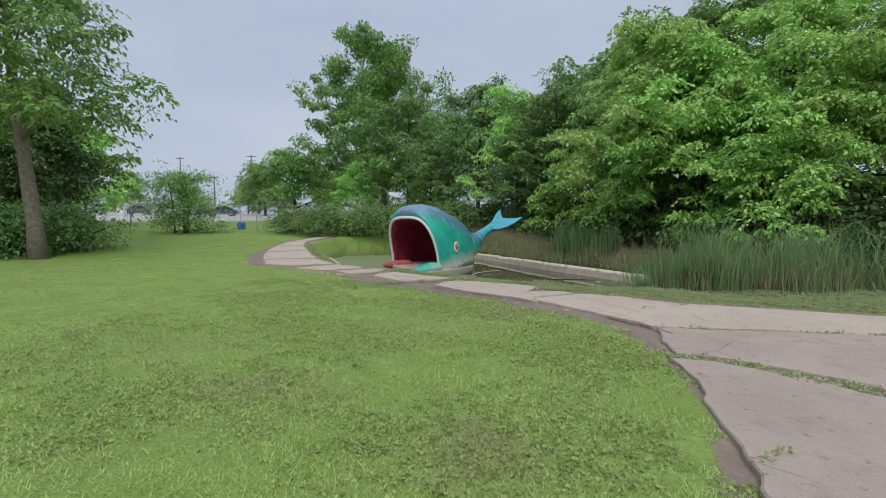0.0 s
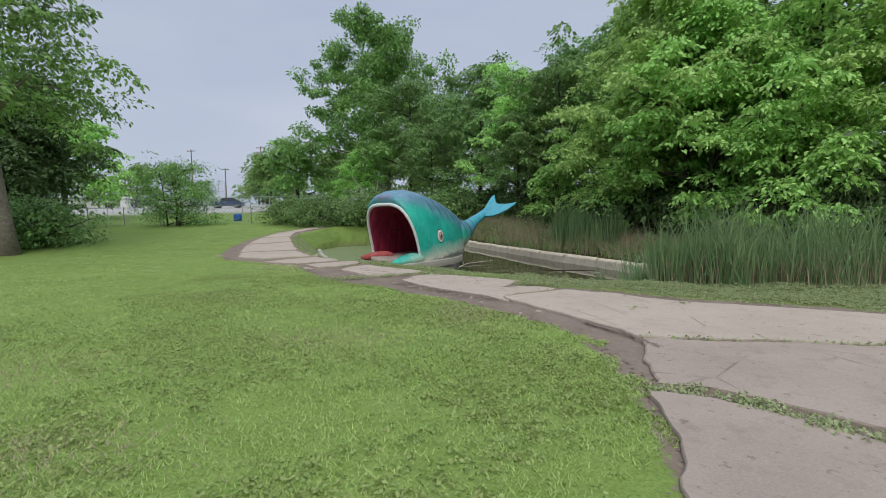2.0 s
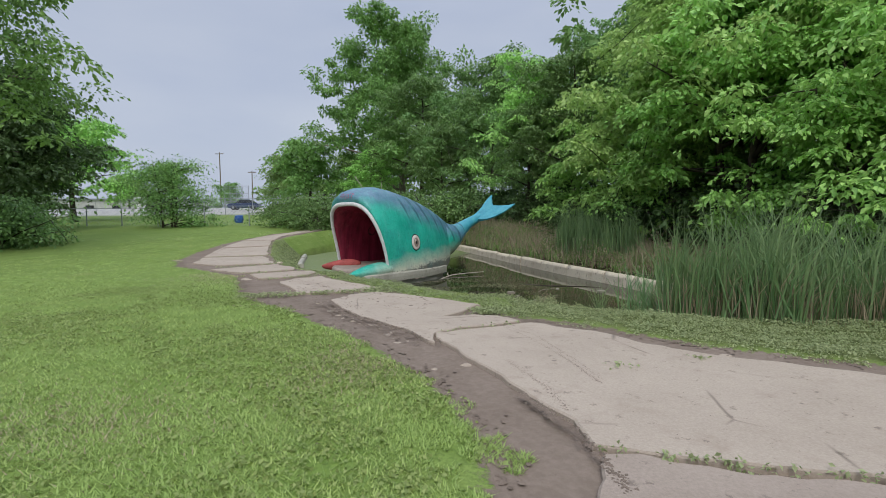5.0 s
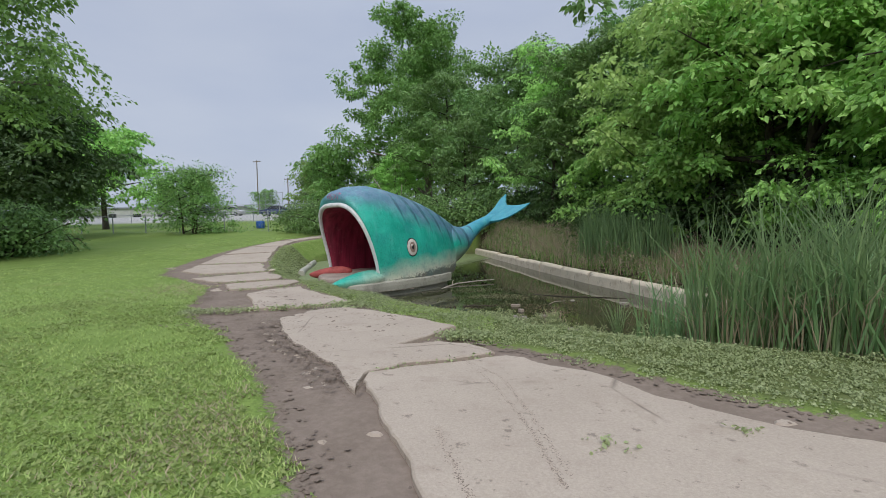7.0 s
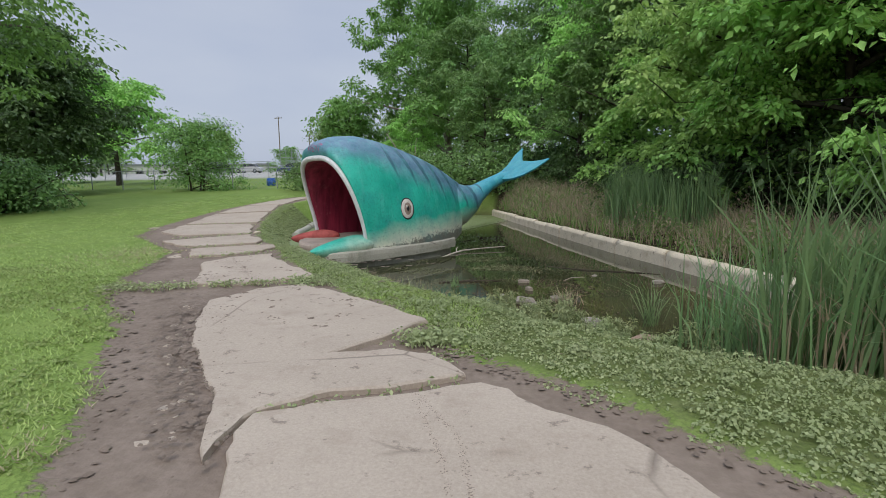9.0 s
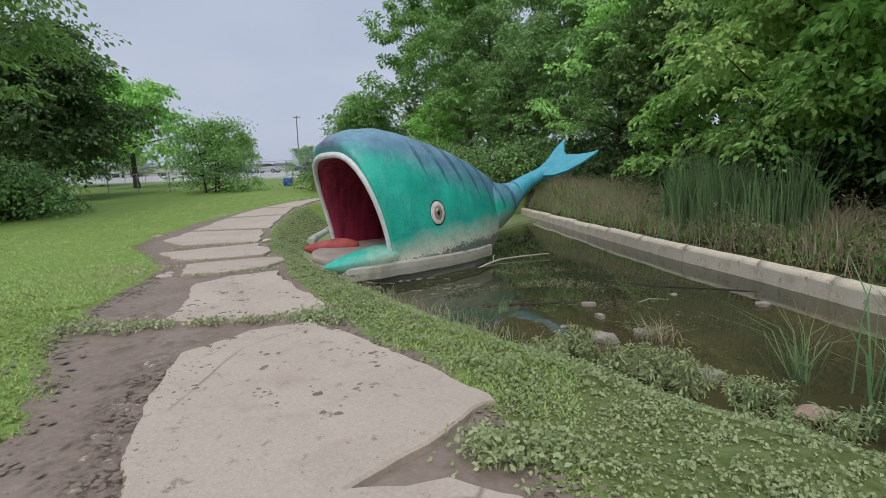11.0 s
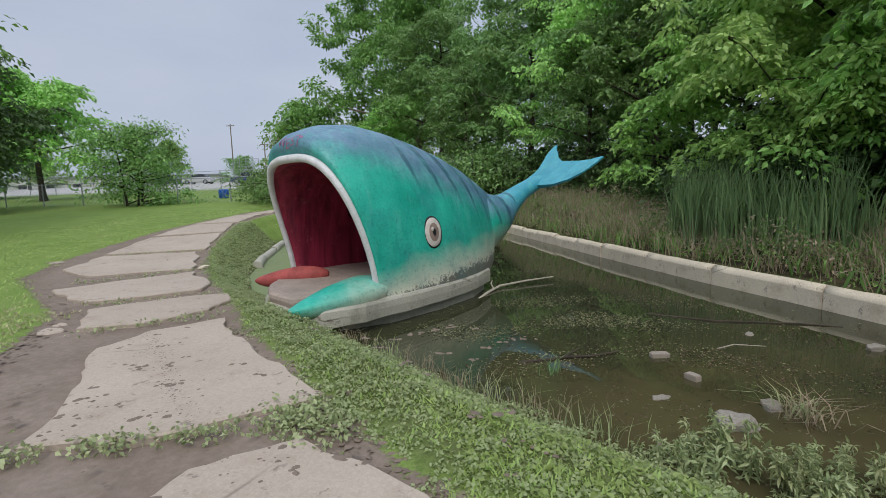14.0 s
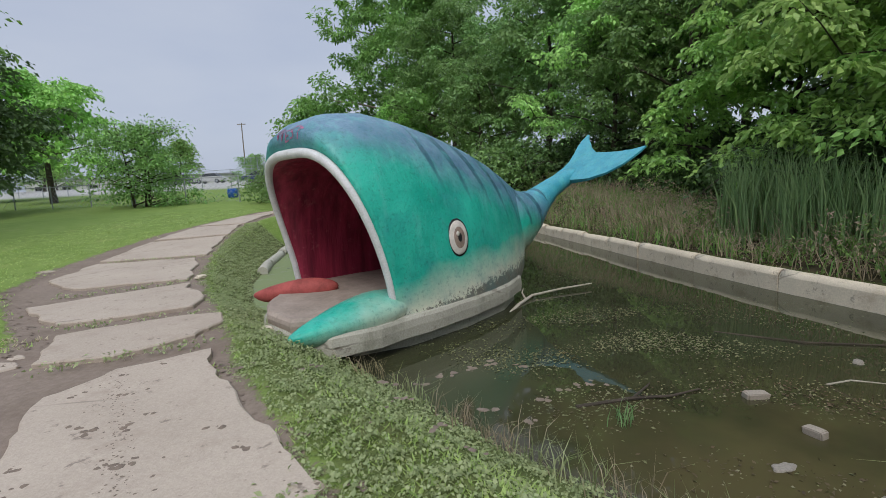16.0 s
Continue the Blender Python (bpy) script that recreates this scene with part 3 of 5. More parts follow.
def coping(line, name, label, width, top, bottom, seed, seg_len=1.6, mat=M_wall):
    """A low cast wall of separate lengths with worn, rounded arrises."""
    wall = tagged(new(name), label, "pool wall", kind="structure")
    rng = random.Random(seed)
    for (x0, y0), (x1, y1) in zip(line, line[1:]):
        length = math.hypot(x1 - x0, y1 - y0)
        n = max(1, round(length / seg_len))
        ang = math.atan2(y1 - y0, x1 - x0)
        for k in range(n):
            a, b = k / n, (k + 1) / n
            bm = bmesh.new()
            ln = length / n - 0.015
            secs = 7
            rows = []
            for s in range(secs + 1):
                u = ln * s / secs
                j = [rng.uniform(-0.012, 0.012) for _ in range(4)]
                prof = [(-width / 2, bottom), (-width / 2 + j[0], top - 0.09), (-width / 2 + 0.025 + j[0], top - 0.035), (-width / 2 + 0.075, top + j[1] * 0.6),
                        (width / 2 - 0.075, top + j[2] * 0.6), (width / 2 - 0.025 + j[3], top - 0.035), (width / 2 + j[3], top - 0.09), (width / 2, bottom)]
                rows.append([bm.verts.new((u, v, z)) for v, z in prof])
            for r0, r1 in zip(rows, rows[1:]):
                for q in range(8):
                    f = bm.faces.new((r0[q], r0[(q + 1) % 8], r1[(q + 1) % 8], r1[q]))
                    f.smooth = 0 < q < 6
            bm.faces.new(rows[0])
            bm.faces.new(rows[-1][::-1])
            p = part("wall_length", bm, mat, wall)
            p.matrix_world = pose(x0 + (x1 - x0) * a, y0 + (y1 - y0) * a, rng.uniform(-0.015, 0.015), 0, rng.uniform(-0.4, 0.4), math.degrees(ang) + rng.uniform(-0.4, 0.4))
    return wall


coping(FAR_WALL, "wall_east", "low pale concrete pool wall with rusty stains", 0.2, -0.09, -0.75, 3)
coping([(-4.35, 21.3), (-4.85, 22.5), (-6.1, 26.2)], "wall_west", "low crumbling concrete pool kerb", 0.22, -0.25, -0.75, 4, mat=M_base)


# ---------------------------------------------------------------- whale
def loft(bm, rings, mat, closed=True):
    for a, b in zip(rings, rings[1:]):
        n = len(a)
        for k in range(n if closed else n - 1):
            f = bm.faces.new((a[k], a[(k + 1) % n], b[(k + 1) % n], b[k]))
            f.material_index, f.smooth = mat, True


def power(v, p):
    return math.copysign(abs(v) ** p, v)


def build_whale():
    """Local axes: x along the body to the tail, y to the far flank, z up."""
    bm = bmesh.new()
    SEG = 40

    def arch(uf, ut, w, zt, zb, p, shift=0.0, lean=1.4):
        pts = []
        for k in range(SEG + 1):
            a = math.pi * k / SEG
            y = -w * power(math.cos(a), p)
            s = math.sin(a) ** p
            z = zb + (zt - zb) * s
            pts.append((uf + (ut - uf) * max(0.0, s) ** lean, y + shift, z))
        return pts

    # outside: foot, top, half width, top height, low edge, squareness, sideways drift
    stations = [(0.05, -0.47, 1.07, 1.80, -0.05, 0.61, -0.05), (0.06, -0.53, 1.10, 1.88, -0.06, 0.63, -0.05), (0.14, -0.52, 1.12, 1.99, -0.08, 0.66, -0.04), (0.28, -0.38, 1.14, 2.11, -0.1, 0.7, -0.03),
                (0.5, -0.12, 1.16, 2.205, -0.12, 0.74, -0.02), (0.8, 0.3, 1.18, 2.245, -0.14, 0.79, 0), (1.15, 0.78, 1.17, 2.18, -0.15, 0.82, 0), (1.6, 1.36, 1.12, 2.05, -0.15, 0.84, 0),
                (2.05, 1.95, 1.01, 1.88, -0.15, 0.86, 0), (2.45, 2.5, 0.86, 1.68, -0.13, 0.88, 0), (2.8, 2.95, 0.68, 1.47, -0.08, 0.9, -0.01), (3.1, 3.35, 0.5, 1.26, 0.02, 0.92, -0.02)]
    rings = []
    for uf, ut, w, zt, zb, p, sh in stations:
        rings.append([bm.verts.new(q) for q in arch(uf, ut, w, zt, zb, p, sh)])
    loft(bm, rings, 0, closed=False)
    # tail stock: the arch closes to an oval that rises and drifts towards the near flank
    tail = [(2.75, 2.95, 0.56, 1.36, -0.08, 0.0), (3.15, 3.3, 0.51, 1.24, 0.02, -0.03), (3.5, 3.6, 0.42, 1.17, 0.16, -0.06), (3.84, 3.86, 0.33, 1.17, 0.40, -0.08), (4.1, 4.1, 0.265, 1.24, 0.70, -0.09), (4.5, 4.45, 0.205, 1.36, 1.0, -0.10), (4.95, 4.85, 0.20, 1.49, 1.22, -0.14), (5.16, 5.06, 0.22, 1.55, 1.34, -0.24)]
    trings = []
    for uf, ut, w, zt, zb, sh in tail:
        ring = []
        for k in range(32):
            a = 2 * math.pi * k / 32
            s = math.sin(a)
            zc = (zt + zb) / 2
            ring.append(bm.verts.new((uf + (ut - uf) * (s * 0.5 + 0.5), sh - w * math.cos(a), zc + (zt - zb) / 2 * s)))
        trings.append(ring)
    loft(bm, trings, 0)
    bm.faces.new(trings[0])
    bm.faces.new(trings[-1][::-1])
    # flukes
    root = Vector((5.0, -0.10, 1.42))
    tip_r, tip_l = Vector((5.25, -1.5, 1.78)), Vector((5.86, -0.06, 2.10))
    mid = (tip_r + tip_l) / 2
    along, half = mid - root, (tip_l - tip_r) / 2
    up = along.cross(half).normalized()
    far_lobe = [(-0.12, 0.2), (0.1, 0.24), (0.3, 0.36), (0.5, 0.56), (0.7, 0.78), (0.9, 0.94), (1.06, 1.02), (1.08, 0.97), (0.98, 0.82), (0.9, 0.62), (0.8, 0.42), (0.73, 0.2), (0.68, 0.0)]
    near_lobe = [(0.74, -0.25), (0.8, -0.5), (0.9, -0.78), (1.02, -0.97), (1.03, -1.03), (0.82, -1.13), (0.52, -1.2), (0.24, -1.12), (0.02, -0.86), (-0.1, -0.5), (-0.14, -0.22)]
    full = far_lobe + near_lobe
    lo, hi = [], []
    for a, b in full:
        thick = 0.11 * (1 - 0.75 * min(1, abs(b))) * (1 - 0.3 * max(0, a)) + 0.012
        c = root + along * a + half * b + up * (0.05 * b * b)
        hi.append(bm.verts.new(c + up * thick * 0.5))
        lo.append(bm.verts.new(c - up * thick * 0.5))
    n = len(full)
    for k in range(n):
        f = bm.faces.new((lo[k], lo[(k + 1) % n], hi[(k + 1) % n], hi[k]))
    for side in (hi, lo[::-1]):
        bmesh.ops.triangulate(bm, faces=[bm.faces.new(side)])
    # mouth: white lip, then the red cave
    inner = [(0.055, -0.465, 1.01, 1.72, 0.02, 0.61), (0.30, -0.1, 1.02, 1.76, 0.02, 0.65), (0.8, 0.4, 1.0, 1.8, 0.02, 0.76), (1.5, 1.2, 0.95, 1.75, 0.02, 0.83), (2.1, 1.9, 0.8, 1.5, 0.02, 0.85), (2.3, 2.2, 0.5, 0.95, 0.02, 0.9)]
    irings = [[bm.verts.new(q) for q in arch(uf, ut, w, zt, zb, p, -0.05)] for uf, ut, w, zt, zb, p in inner]
    loft(bm, [r[::-1] for r in irings], 1, closed=False)
    f = bm.faces.new(irings[-1])
    f.material_index = 1
    loft(bm, [irings[0], rings[0]], 2, closed=False)
    lip = arch(0.03, -0.50, 1.045, 1.76, 0.0, 0.61, -0.05)
    tube_rings = []
    for i, q in enumerate(lip):
        q = Vector(q)
        d = (Vector(lip[min(i + 1, SEG)]) - Vector(lip[max(i - 1, 0)])).normalized()
        a = d.cross(Vector((1, 0, 0.25))).normalized()
        b = d.cross(a)
        r = 0.055 * (0.75 + 0.25 * math.sin(math.pi * i / SEG))
        tube_rings.append([bm.verts.new(q + (a * math.cos(t) + b * math.sin(t)) * r) for t in (2 * math.pi * j / 8 for j in range(8))])
    loft(bm, tube_rings, 2)
    # lower jaw: the floor and its swollen rims
    def oval(cx, cy, cz, rx, ry, rz, turn, mat, pitch=0.0, taper=0.0, roll=0.0):
        m = pose(cx, cy, cz, roll, pitch, turn) @ Matrix.Diagonal((rx, ry, rz, 1))
        made = bmesh.ops.create_uvsphere(bm, u_segments=24, v_segments=14, radius=1.0)["verts"]
        for v in made:
            k = 1 - taper * max(0.0, 0.35 - v.co.x) / 1.35
            v.co = m @ Vector((v.co.x, v.co.y * k, v.co.z * (k if v.co.z > 0 else 1)))
        for f in {f for v in made for f in v.link_faces}:
            f.material_index, f.smooth = mat, True
    oval(-0.34, -0.92, 0.03, 0.84, 0.36, 0.21, 7, 0, -2, 0.55)
    oval(-0.28, 0.52, 0.11, 0.54, 0.15, 0.15, -42, 3, -4, 0.4)
    # eyes: ringed discs on both flanks
    for side in (-1, 1):
        for rx, rz, out, mat in ((0.178, 0.228, 0.0, 5), (0.158, 0.206, 0.008, 4), (0.112, 0.155, 0.014, 6), (0.052, 0.078, 0.019, 5)):
            oval(1.0, side * (1.125 + out), 0.72, rx, 0.026, rz, 0.0, mat, roll=side * 7)
        oval(0.97, side * 1.158, 0.77, 0.024, 0.014, 0.03, 0, 4)
    me = bpy.data.meshes.new("whale_statue")
    bmesh.ops.recalc_face_normals(bm, faces=bm.faces[:])
    bm.to_mesh(me)
    bm.free()
    for m in (M_whale, M_mouth, M_lip, M_tongue, M_eyewhite, M_black, M_eyebrown, M_floor):
        me.materials.append(m)
    ob = new("whale_statue", me)
    ob.matrix_world = pose(-1.03, 17.25, 0, 0, 0, 53.13)
    return tagged(ob, "walk-in teal concrete whale with gaping red mouth in the pond", "statue")


whale = build_whale()


def spray_word(word, size, y0, z0):
    """A word sprayed on the whale's forehead: lettering laid on the curved skin."""
    curve = bpy.data.curves.new("lettering", "FONT")
    curve.body, curve.size, curve.space_character = word, size, 1.15
    source = new("lettering", curve)
    bm = bmesh.new()
    bm.from_mesh(source.to_mesh())
    source.to_mesh_clear()
    bpy.data.objects.remove(source)
    bmesh.ops.triangulate(bm, faces=bm.faces[:])
    bmesh.ops.subdivide_edges(bm, edges=bm.edges[:], cuts=3)
    skin = BVHTree.FromPolygons([v.co for v in whale.data.vertices], [p.vertices[:] for p in whale.data.polygons])
    for v in bm.verts:
        y, z = y0 - v.co.x, z0 + v.co.y + 0.02 * math.sin(v.co.x * 19)
        hit = skin.ray_cast(Vector((-3, y, z)), Vector((1, 0, 0)))[0]
        v.co = (hit or Vector((0, y, z))) - Vector((0.006, 0, 0))
    ob = part("graffiti", bm, M_pink)
    ob.matrix_world = whale.matrix_world
    return tagged(ob, "faded pink sprayed word on the whale's forehead", "graffiti")


spray_word("WEST", 0.2, 0.2, 1.90)


def build_plinth():
    """The raft that the whale lies on, with a thinner overhanging lip in front."""
    th = tagged(new("whale_plinth"), "worn mossy concrete raft under the whale", "plinth")
    for name, outline, top, bottom, mat in (("raft", [(-0.85, 0.25), (-1.02, -0.2), (-1.05, -0.85), (-0.8, -1.17), (-0.3, -1.27), (0.4, -1.26), (1.2, -1.22), (2.0, -1.07), (2.6, -0.82), (2.95, -0.45), (3.02, 0.0), (2.95, 0.45), (2.6, 0.82), (2.0, 1.07), (1.2, 1.22), (0.4, 1.2), (-0.3, 0.9)], -0.03, -0.25, M_base),
                                            ("footing", [(-0.55, 0.6), (-0.6, 0), (-0.4, -0.9), (0.2, -1.12), (1.2, -1.12), (2.0, -0.98), (2.55, -0.72), (2.85, -0.3), (2.85, 0.3), (2.55, 0.72), (1.2, 1.12), (0, 1.1)], -0.23, -0.8, M_base),
                                            ("mouth_floor", [(-0.82, 0.2), (-0.97, -0.2), (-1.0, -0.75), (-0.6, -1.0), (0.3, -1.05), (1.5, -0.98), (2.2, -0.7), (2.2, 0.7), (1.5, 0.98), (0.3, 1.05), (-0.3, 0.8)], 0.10, -0.04, M_floor)):
        bm = bmesh.new()
        ring = []
        for (x0, y0), (x1, y1) in zip(outline, outline[1:] + outline[:1]):
            n = max(1, int(math.hypot(x1 - x0, y1 - y0) / 0.12))
            for k in range(n):
                x, y = x0 + (x1 - x0) * k / n, y0 + (y1 - y0) * k / n
                w = noise.noise_vector(Vector((x * 2.5, y * 2.5, 7.0))) * 0.03
                ring.append((x + w.x, y + w.y))
        lv = []
        for s, z in ((1.0, bottom), (1.005, (top + bottom) / 2), (1.0, top - 0.03), (0.985, top)):
            lv.append([bm.verts.new((0.9 + (x - 0.9) * s, y * s, z + 0.01 * noise.noise(Vector((x * 4, y * 4, z * 5))))) for x, y in ring])
        n = len(ring)
        for a, b in zip(lv, lv[1:]):
            for k in range(n):
                bm.faces.new((a[k], a[(k + 1) % n], b[(k + 1) % n], b[k]))
        bmesh.ops.triangulate(bm, faces=[bm.faces.new(lv[-1])])
        part(name, bm, mat, th)
    th.matrix_world = pose(-1.03, 17.25, 0, 0, 0, 53.13)


build_plinth()


# ---------------------------------------------------------------- trees
def leaf_cloud(rng, centres, radii, per, size, flat=0.6, wide=0.34):
    """Arrays of small folded leaves scattered in clumps. A leaf is a bent diamond of two triangles."""
    c = np.repeat(centres, per, axis=0)
    r = np.repeat(radii, per)
    n = len(c)
    d = rng.normal(size=(n, 3))
    d /= np.linalg.norm(d, axis=1, keepdims=True)
    d *= (rng.random((n, 1)) ** 0.45)
    d[:, 2] *= flat
    p = c + d * r[:, None]
    out = d.copy()
    out[:, 2] -= 0.35
    axis = out + rng.normal(size=(n, 3)) * 0.7
    axis /= np.linalg.norm(axis, axis=1, keepdims=True)
    nor = np.array([0, 0, 1.0]) + rng.normal(size=(n, 3)) * 0.55 + d * 0.5
    side = np.cross(axis, nor)
    side /= np.linalg.norm(side, axis=1, keepdims=True) + 1e-9
    up = np.cross(side, axis)
    s = size * rng.uniform(0.6, 1.35, size=(n, 1))
    a = p
    b = p + axis * s * 0.5 + side * s * wide + up * s * 0.1
    e = p + axis * s * 1.1 - up * s * 0.12
    f = p + axis * s * 0.5 - side * s * wide + up * s * 0.1
    v = np.stack([a, b, e, f], axis=1).reshape(-1, 3)
    i = np.arange(n) * 4
    t = np.concatenate([np.stack([i, i + 1, i + 2], 1), np.stack([i, i + 2, i + 3], 1)])
    return v, t


def leaf_pads(rng, centres, radii, per, size, wide=0.3):
    """Layered sprays: shallow drooping dishes of leaves that lie nearly flat, as on a maple's twigs."""
    m = len(centres)
    c = np.repeat(centres, per, axis=0)
    r = np.repeat(radii, per)
    n = len(c)
    tilt = np.repeat(rng.normal(size=(m, 2)) * 0.22, per, axis=0)
    stretch = np.repeat(rng.uniform(0.6, 1.25, (m, 2)), per, axis=0)
    a = rng.uniform(0, 2 * math.pi, n)
    rho = rng.random(n) ** 0.55 * (1 + 0.3 * np.sin(a * 5 + c[:, 0] * 7))
    dx, dy = np.cos(a) * rho * stretch[:, 0], np.sin(a) * rho * stretch[:, 1]
    dz = -0.42 * rho ** 2 + tilt[:, 0] * dx + tilt[:, 1] * dy + rng.normal(size=n) * 0.09
    p = c + np.stack([dx, dy, dz], 1) * r[:, None]
    axis = np.stack([np.cos(a), np.sin(a), -0.25 - 0.5 * rho], 1) + rng.normal(size=(n, 3)) * 0.45
    axis /= np.linalg.norm(axis, axis=1, keepdims=True)
    nor = np.array([0, 0, 1.0]) + rng.normal(size=(n, 3)) * 0.55
    side = np.cross(axis, nor)
    side /= np.linalg.norm(side, axis=1, keepdims=True) + 1e-9
    up = np.cross(side, axis)
    s = size * rng.uniform(0.6, 1.35, size=(n, 1))
    v = np.stack([p, p + axis * s * 0.5 + side * s * wide + up * s * 0.1, p + axis * s * 1.1 - up * s * 0.12, p + axis * s * 0.5 - side * s * wide + up * s * 0.1], axis=1).reshape(-1, 3)
    i = np.arange(n) * 4
    return v, np.concatenate([np.stack([i, i + 1, i + 2], 1), np.stack([i, i + 2, i + 3], 1)])


def build_tree(name, seed, height, spread, bare, leaves, leaf_mat, bark, label, leaf_size=0.15, trunk_r=0.16, limbs=11, cat="tree", clump=0.75, stems=1, pads=True):
    rng = np.random.default_rng(seed)
    tree = tagged(new(name), label, cat)
    bm = bmesh.new()
    tips = []
    for st in range(stems):
        base = Vector((rng.normal() * 0.35 * (stems > 1), rng.normal() * 0.35 * (stems > 1), -0.35))
        lean = Vector((rng.normal() * 0.05 + (0.18 * rng.normal() if stems > 1 else 0), rng.normal() * 0.05 + (0.18 * rng.normal() if stems > 1 else 0), 1)).normalized()
        pts, rad = [], []
        for k in range(9):
            t = k / 8
            w = Vector((math.sin(t * 5 + seed), math.cos(t * 4 + seed * 2), 0)) * 0.12 * t * height / 8
            pts.append(base + lean * (t * height * 0.9) + w)
            rad.append(trunk_r * (1 - t) ** 0.8 * (1.35 if k == 0 else 1) + 0.012)
        tube(bm, pts, rad, 8)
        for q in range(limbs):
            t = bare + (0.96 - bare) * (q + rng.random()) / limbs
            p0 = base + lean * (t * height * 0.9) + Vector((math.sin(t * 5 + seed), math.cos(t * 4 + seed * 2), 0)) * 0.12 * t * height / 8
            ang = q * 2.4 + rng.normal() * 0.3
            tt = (t - bare) / (1 - bare)
            reach = spread * (1.0 - 0.62 * tt ** 1.6) * rng.uniform(0.72, 1.12)
            d = Vector((math.cos(ang), math.sin(ang), 0))
            up_k = rng.uniform(0.15, 0.5)
            pl = [p0 + d * reach * s + Vector((0, 0, reach * up_k * s * (1.25 - 0.45 * s))) for s in (0, 0.35, 0.7, 1.0)]
            r0 = trunk_r * (1 - t) * 0.55 + 0.018
            tube(bm, pl, [r0, r0 * 0.7, r0 * 0.45, 0.008], 5)
            for s in (0.45, 0.7, 0.88, 1.0):
                c = p0 + d * reach * s + Vector((0, 0, reach * up_k * s * (1.25 - 0.45 * s)))
                for _ in range(4):
                    o = Vector(rng.normal(size=3)) * reach * 0.26
                    o.z *= 0.7
                    tips.append(c + o)
                    if rng.random() < 0.2:
                        tube(bm, [c, (c + tips[-1]) / 2 + Vector((0, 0, 0.05)), tips[-1]], [0.016, 0.011, 0.005], 4)
        for q in range(7):
            o = Vector(rng.normal(size=3)) * spread * 0.12
            tips.append(pts[-1] + o - Vector((0, 0, 0.14 * q * spread * 0.6)))
    part("trunk", bm, bark, tree, smooth=True)
    centres = np.array([tuple(t) for t in tips])
    radii = rng.uniform(0.55, 1.25, len(centres)) * clump
    per = max(4, int(leaves / len(centres)))
    v, t = leaf_pads(rng, centres, radii, per, leaf_size, 0.32) if pads else leaf_cloud(rng, centres, radii, per, leaf_size, 0.62, 0.27)
    crown = new("crown", np_mesh("crown", v, t, leaf_mat))
    crown.parent = tree
    return tree


def place(tree, x, y, turn=0.0, size=1.0, dz=0.0):
    m = pose(x, y, gz(x, y) + dz, 0, 0, turn)
    tree.matrix_world = m @ Matrix.Diagonal((size, size, size, 1))
    return tree


def again(tree, x, y, turn, size, label=""):
    kept = tree.scale.copy()
    tree.scale = (size, size, size)
    ob = copy_thing(tree, pose(x, y, gz(x, y), 0, 0, turn))
    tree.scale = kept
    if label:
        tagged(ob, label)
    return ob


# woodland behind the pool wall
wood = [
    build_tree("woodland_tree", 11, 8.8, 3.1, 0.22, 25000, M_leaf_d, M_darkbark, "leafy young maple at the edge of the wood", 0.145, 0.13, 13, clump=0.6),
    build_tree("woodland_tree", 12, 10.2, 3.3, 0.26, 23000, M_leaf_b, M_darkbark, "light green locust tree at the edge of the wood", 0.14, 0.12, 14, clump=0.6),
    build_tree("woodland_tree", 13, 12.0, 3.6, 0.28, 21000, M_leaf_c, M_darkbark, "tall dark green tree in the wood", 0.165, 0.17, 14, clump=0.6),
    build_tree("woodland_tree", 14, 7.0, 2.7, 0.12, 23000, M_leaf_d, M_darkbark, "low spreading green tree over the pool wall", 0.14, 0.10, 12, clump=0.6),
]
for ob in wood:
    tagged(ob, group="trees of the wood")
spots = [  # kind, x, y, turn, size
    (0, 9.2, 17.9, 0, 1.0), (1, 8.4, 22.0, 40, 1.0), (2, 10.8, 20.0, 80, 1.0), (3, 8.4, 20.8, 10, 0.95)]
for k, x, y, a, s in spots:
    place(wood[k], x, y, a, s)
more = [(3, 7.6, 25.4, 130, 1.0), (2, 6.6, 28.8, 75, 0.85), (1, 5.4, 33.0, 200, 1.05), (3, 10.2, 15.0, 220, 0.9), (1, 11.4, 16.6, 300, 1.0), (1, 13.4, 13.6, 20, 0.95), (1, 9.2, 19.0, 170, 1.0),
        (1, 14.0, 18.0, 140, 1.1), (2, 10.2, 26.0, 30, 1.05), (2, 9.0, 32.0, 190, 1.0), (1, 13.0, 23.5, 90, 1.1), (2, 5.5, 39.0, 260, 0.95), (2, 2.6, 38.0, 330, 1.05),
        (1, 16.5, 15.0, 160, 1.1), (1, 18.0, 11.8, 250, 1.0), (3, 15.6, 10.8, 100, 0.9), (2, 4.4, 30.0, 15, 0.6),
        (2, 1.0, 44.0, 120, 1.0), (2, -3.5, 47.0, 60, 1.2), (2, 11.5, 37.0, 15, 1.1), (2, 15.5, 31.0, 95, 1.1), (2, -1.0, 40.5, 110, 0.7), (0, -9.0, 50.0, 30, 0.8)]
for k, x, y, a, s in more:
    again(wood[k], x, y, a, s)

# lone trees
big = place(build_tree("cottonwood_tree", 21, 23.0, 8.8, 0.06, 52000, M_leaf_a, M_bark, "very tall dark green tree behind the pond", 0.34, 0.4, 22, clump=1.2, pads=False), -6.5, 56, 0, 1.0)
place(build_tree("park_tree", 22, 17.0, 4.6, 0.36, 21000, M_leaf_a, M_bark, "old park tree with a stout bare trunk and sparse limbs", 0.22, 0.36, 15, clump=1.15), -17.3, 20.8, 0, 0.92)
